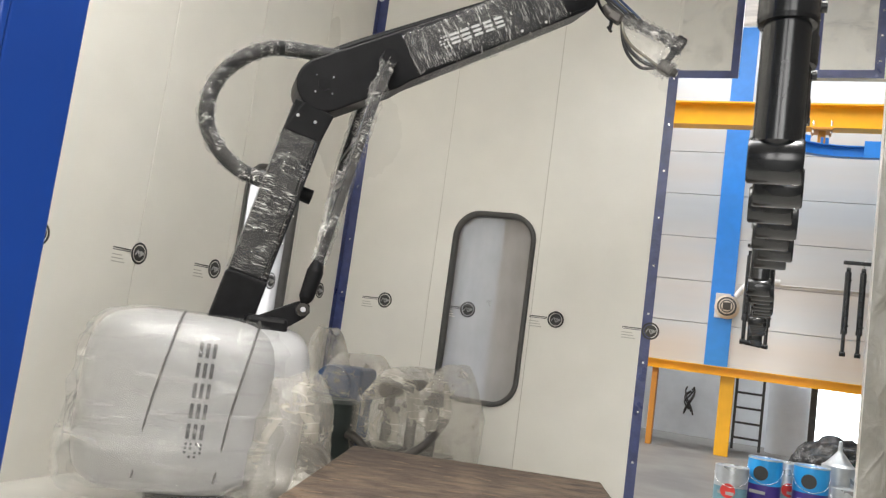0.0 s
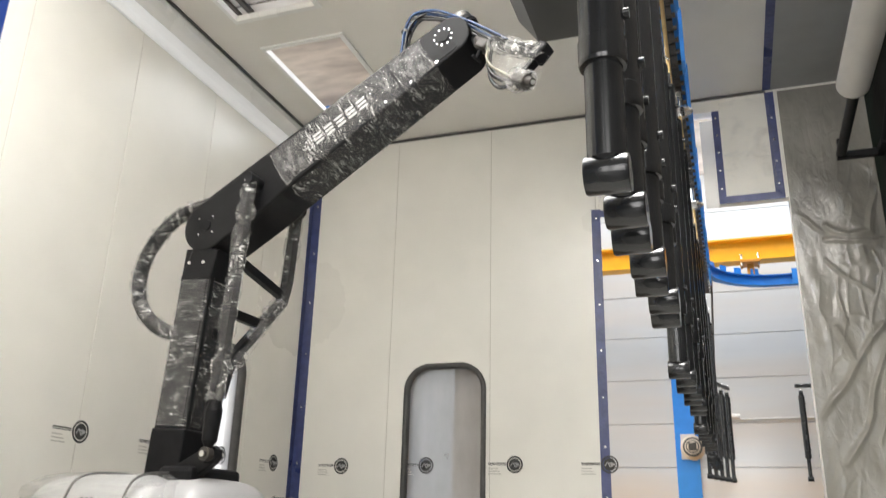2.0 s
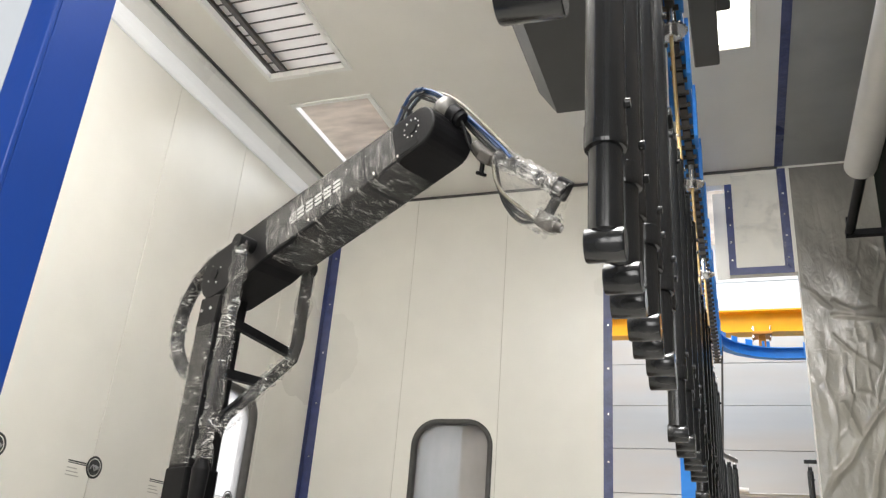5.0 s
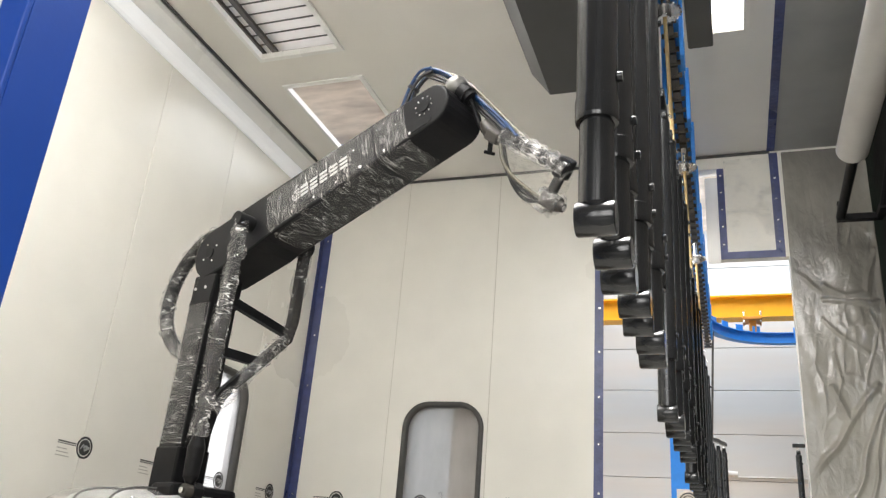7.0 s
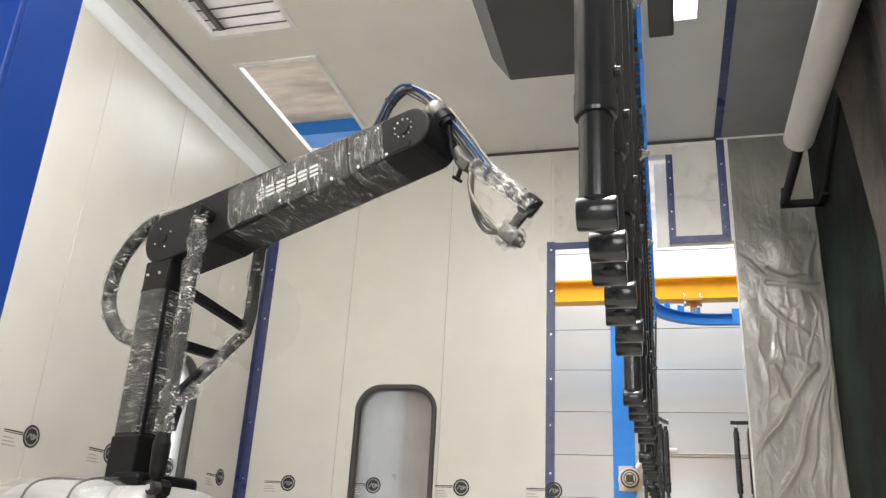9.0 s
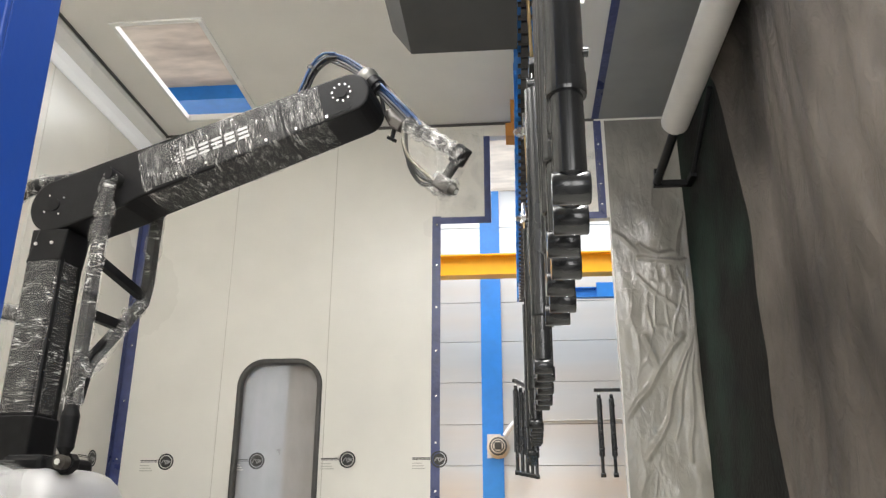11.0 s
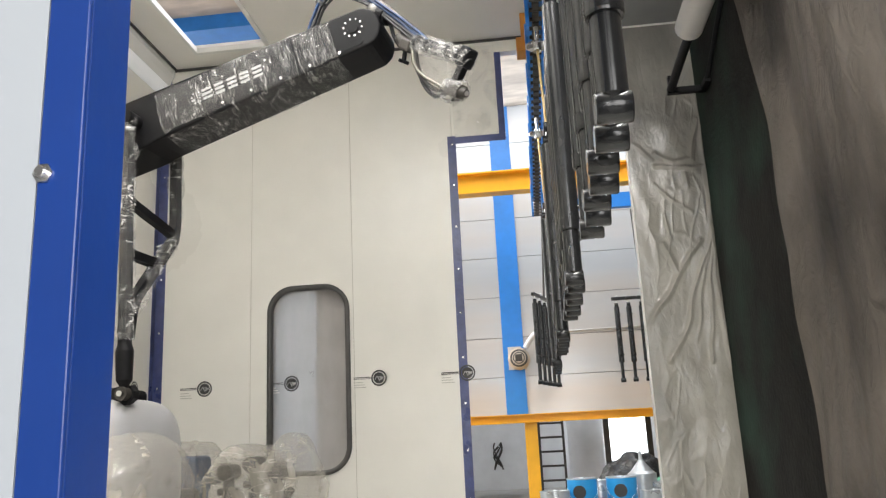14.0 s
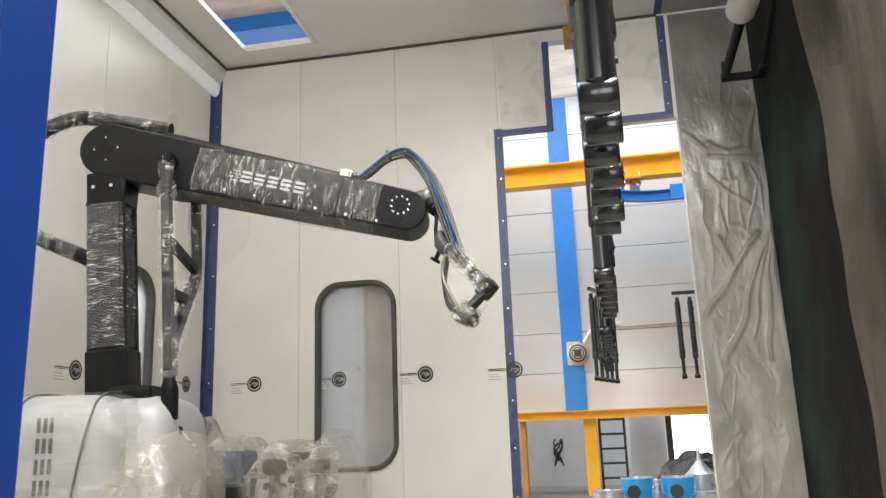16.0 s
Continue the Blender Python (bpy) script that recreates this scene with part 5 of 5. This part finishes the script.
# wrist hoses: the rise in the arm's space, and the fall that hangs from the tool, x towards the tool
APEX = Vector((L2 - 0.045, 0.02, 0.265))
RISE = ((L2 - 0.30, 0.02, 0.10), (L2 - 0.25, 0.02, 0.115), (L2 - 0.20, 0.02, 0.170), (L2 - 0.145, 0.02, 0.240), (L2 - 0.085, 0.02, 0.274), (L2 - 0.03, 0.02, 0.262))
FALL = ((-0.53, 0.0, -0.012), (-0.48, 0.0, 0.008), (-0.40, 0.0, 0.020), (-0.29, 0.0, 0.024), (-0.14, 0.0, 0.012), (0.0, 0.0, 0.0), (0.06, 0.0, -0.004))
LINES = ((0.0, 0.0, 0.007, HOSE_BLUE), (0.020, 0.006, 0.006, HOSE_BLUE), (-0.016, 0.004, 0.006, HOSE_BLUE), (0.006, -0.013, 0.006, HOSE_BLACK), (0.026, 0.014, 0.0065, HOSE_CLEAR))


def hose_lines(path, parent, seed):
    rng = random.Random(seed)
    for dy, dz, r, mt in LINES:
        last = len(path) - 1
        pts = [(x, y + dy + rng.uniform(-0.006, 0.006) * (0 < i < last), z + dz * (1 + 0.6 * (0 < i < last)) + rng.uniform(-0.005, 0.005) * (0 < i < last)) for i, (x, y, z) in enumerate(path)]
        part("hose_line", tube(B(), curve_pts(pts, 8), r, 8), mt, parent)


rise = part("wrist_hose", tube(B(), curve_pts([(x, y - 0.01, z - 0.012) for x, y, z in RISE], 8), 0.006, 8), HOSE_BLACK, upper, "bundle of blue and clear air hoses")
hose_lines(RISE, rise, 3)
for k in (1, 3):
    part("cable_tie", cyl(B(), Vector(RISE[k]) + Vector((-0.005, 0.004, 0.002)), Vector(RISE[k]) + Vector((0.005, 0.004, 0.010)), 0.026, 10), HOSE_BLACK, rise)
part("hose_clamp", bx(B(), L2 - 0.31, -0.02, 0.085, L2 - 0.27, 0.06, 0.135, 0.004), STEEL, upper)
hoses = part("hose_fall", tube(B(), curve_pts([(x, y, z - 0.012) for x, y, z in FALL], 8), 0.006, 8), HOSE_BLACK, robot, "bundle of blue and clear air hoses")
hose_lines(FALL, hoses, 5)

# short wrist stub on the arm's end that carries the ball
BALL = Vector((L2 + 0.071, 0.004, 0.091))
part("wrist_stub", tube(B(), [(L2 - 0.02, 0.02, 0.045), tuple(BALL)], [0.052, 0.040], 18), DARK_METAL, upper)

# spray tool: origin at the wrist ball, x towards the spray head
bm = B()
bmesh.ops.create_uvsphere(bm, u_segments=20, v_segments=12, radius=0.045)
for f in bm.faces:
    f.smooth = True
tool = part("spray_tool", bm, BALL_METAL, robot, "film-wrapped spray gun on a grey ball wrist")
bm = tube(B(), [(0.03, 0, -0.002), (0.07, 0, -0.005)], 0.036, 16)
tube(bm, [(0.07, 0, -0.005), (0.088, 0, -0.008)], 0.030, 16)
part("collar", bm, ROBOT, tool)
part("rod", tube(B(), curve_pts([(0.08, 0, -0.01), (0.12, 0, -0.035), (0.16, 0, -0.066), (0.205, 0, -0.088), (0.25, 0, -0.10)], 5), 0.0075, 8), ROBOT_EDGE, tool)
bm = tube(B(), [(0.185, 0, -0.055), (0.22, 0, -0.07), (0.27, 0, -0.075), (0.315, 0, -0.062)], [0.018, 0.028, 0.028, 0.020], 12)
bx(bm, 0.23, -0.028, -0.10, 0.29, 0.028, -0.055, 0.008)
part("neck", bm, DARK_METAL, tool)
bm = tube(B(), [(0.25, 0, -0.095), (0.268, 0, -0.138)], 0.009, 10)
tube(bm, [(0.262, -0.02, -0.14), (0.275, 0.02, -0.138)], 0.007, 8)
part("wing_screw", bm, ROBOT_EDGE, tool)
bm = tube(B(), [(0.295, 0, -0.055), (0.33, 0, -0.052), (0.335, 0, -0.052), (0.57, 0, -0.035)], [0.032, 0.032, 0.023, 0.023], 14)
for k in range(7):
    tube(bm, [(0.36 + 0.03 * k, 0, -0.050 + 0.002 * k), (0.37 + 0.03 * k, 0, -0.0495 + 0.002 * k)], 0.027, 12)
part("gun_bar", bm, ROBOT, tool)
bm = B()
bx(bm, 0.555, -0.028, -0.075, 0.602, 0.028, 0.0, 0.008)
bx(bm, 0.565, -0.018, -0.15, 0.592, 0.018, -0.07, 0.005)
part("end_plate", bm, ROBOT, tool)
bm = B()
bx(bm, 0.555, -0.028, -0.185, 0.625, 0.028, -0.13, 0.009)
tube(bm, [(0.62, 0, -0.157), (0.648, 0, -0.154)], [0.022, 0.016], 14)
part("spray_head", bm, DARK_METAL, tool)
part("nozzle", cyl(B(), (0.645, 0, -0.154), (0.652, 0, -0.1535), 0.009, 12), ALU, tool)
for off, r, mt in ((0.0, 0.009, HOSE_BLACK), (0.018, 0.008, HOSE_BLACK), (-0.016, 0.007, HOSE_CLEAR)):
    pts = [(0.30, off * 0.5, -0.085), (0.345, off, -0.135 - off * 0.4), (0.41, off, -0.172 - off), (0.49, off, -0.185 - off * 1.3), (0.56, off * 0.5, -0.170)]
    part("gun_hose", tube(B(), curve_pts(pts, 6), r, 8), mt, tool)
bm = B()


def gun_bag(u, v):
    a, x = 2 * math.pi * u, 0.31 + 0.30 * v
    mid, half = -0.075 - 0.045 * min(1, v * 1.6), 0.030 + 0.058 * min(1, v * 1.8)
    k = 1 + 0.10 * ridge(u * 5, v * 6, 5) + 0.10 * noise.noise((u * 6, v * 7, 2))
    return (x, 0.032 * math.cos(a) * k, mid + half * math.sin(a) * k)


sheet(bm, gun_bag, 36, 34)
part("tool_bag", bm, BAG_CLEAR, tool, "crumpled clear bag")
bm = rod_wrap([(0.30, 0, -0.054), (0.4, 0, -0.047), (0.5, 0, -0.04), (0.60, 0, -0.035)], 0.036, 4)
part("wrap_film", bm, CRINKLE_FILM, tool, "crumpled clear wrap")
bm = rod_wrap([(0.545, 0, -0.175), (0.575, 0, -0.165), (0.60, 0, -0.155), (0.632, 0, -0.152)], 0.038, 7)
part("wrap_film", bm, CRINKLE_FILM, tool, "crumpled clear wrap")

# seconds, turret, lower arm's lean, upper arm's rise, spray tool's heading, rise and roll, in degrees
JOINTS = [
    (0, 38.1, 11.9, 32.0, 8.6, -29.1, 3.4),
    (0.5, 34.6, 9.7, 33.8, 4.5, -23.0, 4.1),
    (1, 17.0, 7.3, 33.2, -15.2, -35.0, -13.3),
    (1.5, 8.7, 4.8, 34.3, -20.1, -36.0, -24.3),
    (2, -4.1, 3.3, 31.3, -30.0, -36.1, -18.9),
    (2.5, -16.1, 1.0, 31.0, -6.7, -34.4, 7.0),
    (3, -26.0, -0.2, 30.8, 8.6, -28.3, 20.6),
    (3.5, -29.4, 0.7, 17.5, 7.6, -35.7, 23.7),
    (4, -29.1, 2.8, 4.3, -5.3, -40.5, 20.9),
    (4.2, -27.3, 0.6, 1.6, -4.3, -41.5, 20.9),
    (6.3, -20.5, -1.8, 32.8, 5.1, -30.0, 24.7),
    (6.5, -20.3, -1.7, 27.7, 3.1, -32.0, 24.7),
    (7, -21.2, 1.4, 14.9, -5.9, -40.1, 25.1),
    (7.5, -19.3, 3.3, 6.7, -14.8, -45.7, 30.7),
    (8, -17.2, 3.7, -0.5, -13.9, -46.7, 7.2),
    (8.5, -16.1, 2.3, 0.9, -13.6, -49.4, 5.5),
    (9, -17.1, -0.6, 9.8, -11.1, -45.9, 9.4),
    (9.5, -15.1, 0.0, 18.3, -8.4, -42.3, 15.4),
    (10, -13.9, 1.0, 25.1, -9.1, -37.0, 20.4),
    (10.2, -13.1, 0.3, 26.3, -11.1, -37.0, 20.4),
    (12.3, -1.4, 1.4, -1.3, -31.5, -51.9, -7.8),
    (12.5, -4.5, 2.9, 2.1, -32.5, -50.9, -7.8),
    (13, -3.5, 1.5, 13.4, -22.4, -46.5, 1.2),
    (13.5, -4.6, 0.5, 19.1, -26.4, -40.8, 5.8),
    (14, -6.8, -2.3, 15.2, -34.4, -35.9, 0.6),
    (14.5, -5.5, -6.7, 5.0, -36.4, -32.3, -8.7),
    (15, -2.4, -7.0, -3.1, -37.4, -33.3, -5.1),
    (15.5, -0.8, -5.9, -11.1, -38.4, -33.4, -16.5),
    (16, 8.8, -4.0, -14.5, -42.8, -47.8, -17.1),
]


def spline(t, k):
    """Joint k at t seconds, smoothly between the rows."""
    rows = JOINTS
    i = max(0, min(len(rows) - 2, next((j for j in range(len(rows) - 1) if rows[j + 1][0] >= t), len(rows) - 2)))
    a, b = rows[i], rows[i + 1]
    p, n = rows[max(i - 1, 0)], rows[min(i + 2, len(rows) - 1)]
    h = b[0] - a[0]
    ma = (b[k] - p[k]) / max(b[0] - p[0], 1e-6)
    mb = (n[k] - a[k]) / max(n[0] - a[0], 1e-6)
    s = (t - a[0]) / h
    return (2 * s ** 3 - 3 * s * s + 1) * a[k] + (s ** 3 - 2 * s * s + s) * h * ma + (3 * s * s - 2 * s ** 3) * b[k] + (s ** 3 - s * s) * h * mb


def motions():
    rows = {ob: [] for ob in (turret, lower, upper, lever, link, loop, hoses, tool)}
    for i in range(81):
        t = i * 0.2
        ps, al, be, az, el, ro = (spline(t, k) for k in range(1, 7))
        turn = pose(0, 0, 0, 0, 0, ps)
        base = pose(SX, SY, SZ, 0, 0, ps)
        elbow = base @ pose(0, 0, 0, 0, al, 0) @ Vector((0, 0, L1))
        up = Matrix.Translation(elbow) @ turn @ pose(0, 0, 0, 0, -be, 0)
        lev = Matrix.Translation(base @ Vector((0, 0, PIVOT))) @ turn @ pose(0, 0, 0, 0, -be, 0)
        low_pin, high_pin = lev @ Vector((LEV, 0, 0)), up @ Vector((LEV, 0, 0))
        d = base.to_3x3().inverted() @ (high_pin - low_pin)
        lean = math.degrees(math.atan2(d.x, d.z))
        gun = Matrix.Translation(up @ BALL) @ pose(0, 0, 0, 0, 0, az) @ pose(0, 0, 0, 0, -el, 0) @ pose(0, 0, 0, ro, 0, 0)
        foot, top = gun @ Vector((0.30, 0, -0.03)), up @ APEX
        ahead = (foot - top).normalized()
        side = (up.to_3x3() @ Vector((0, 1, 0)))
        side = (side - ahead * side.dot(ahead)).normalized()
        over = ahead.cross(side)
        fall = Matrix((ahead, side, over)).transposed().to_4x4()
        rows[turret].append((t, base))
        rows[lower].append((t, base @ pose(0, 0, 0, 0, al, 0)))
        rows[upper].append((t, up))
        rows[lever].append((t, lev))
        rows[link].append((t, Matrix.Translation(low_pin) @ turn @ pose(0, 0, 0, 0, lean, 0)))
        rows[loop].append((t, Matrix.Translation(elbow) @ turn @ pose(0, 0, 0, 0, (al - be) / 2, 0)))
        rows[hoses].append((t, Matrix.Translation(foot) @ fall))
        rows[tool].append((t, gun))
    for ob, r in rows.items():
        walk(ob, r)


motions()
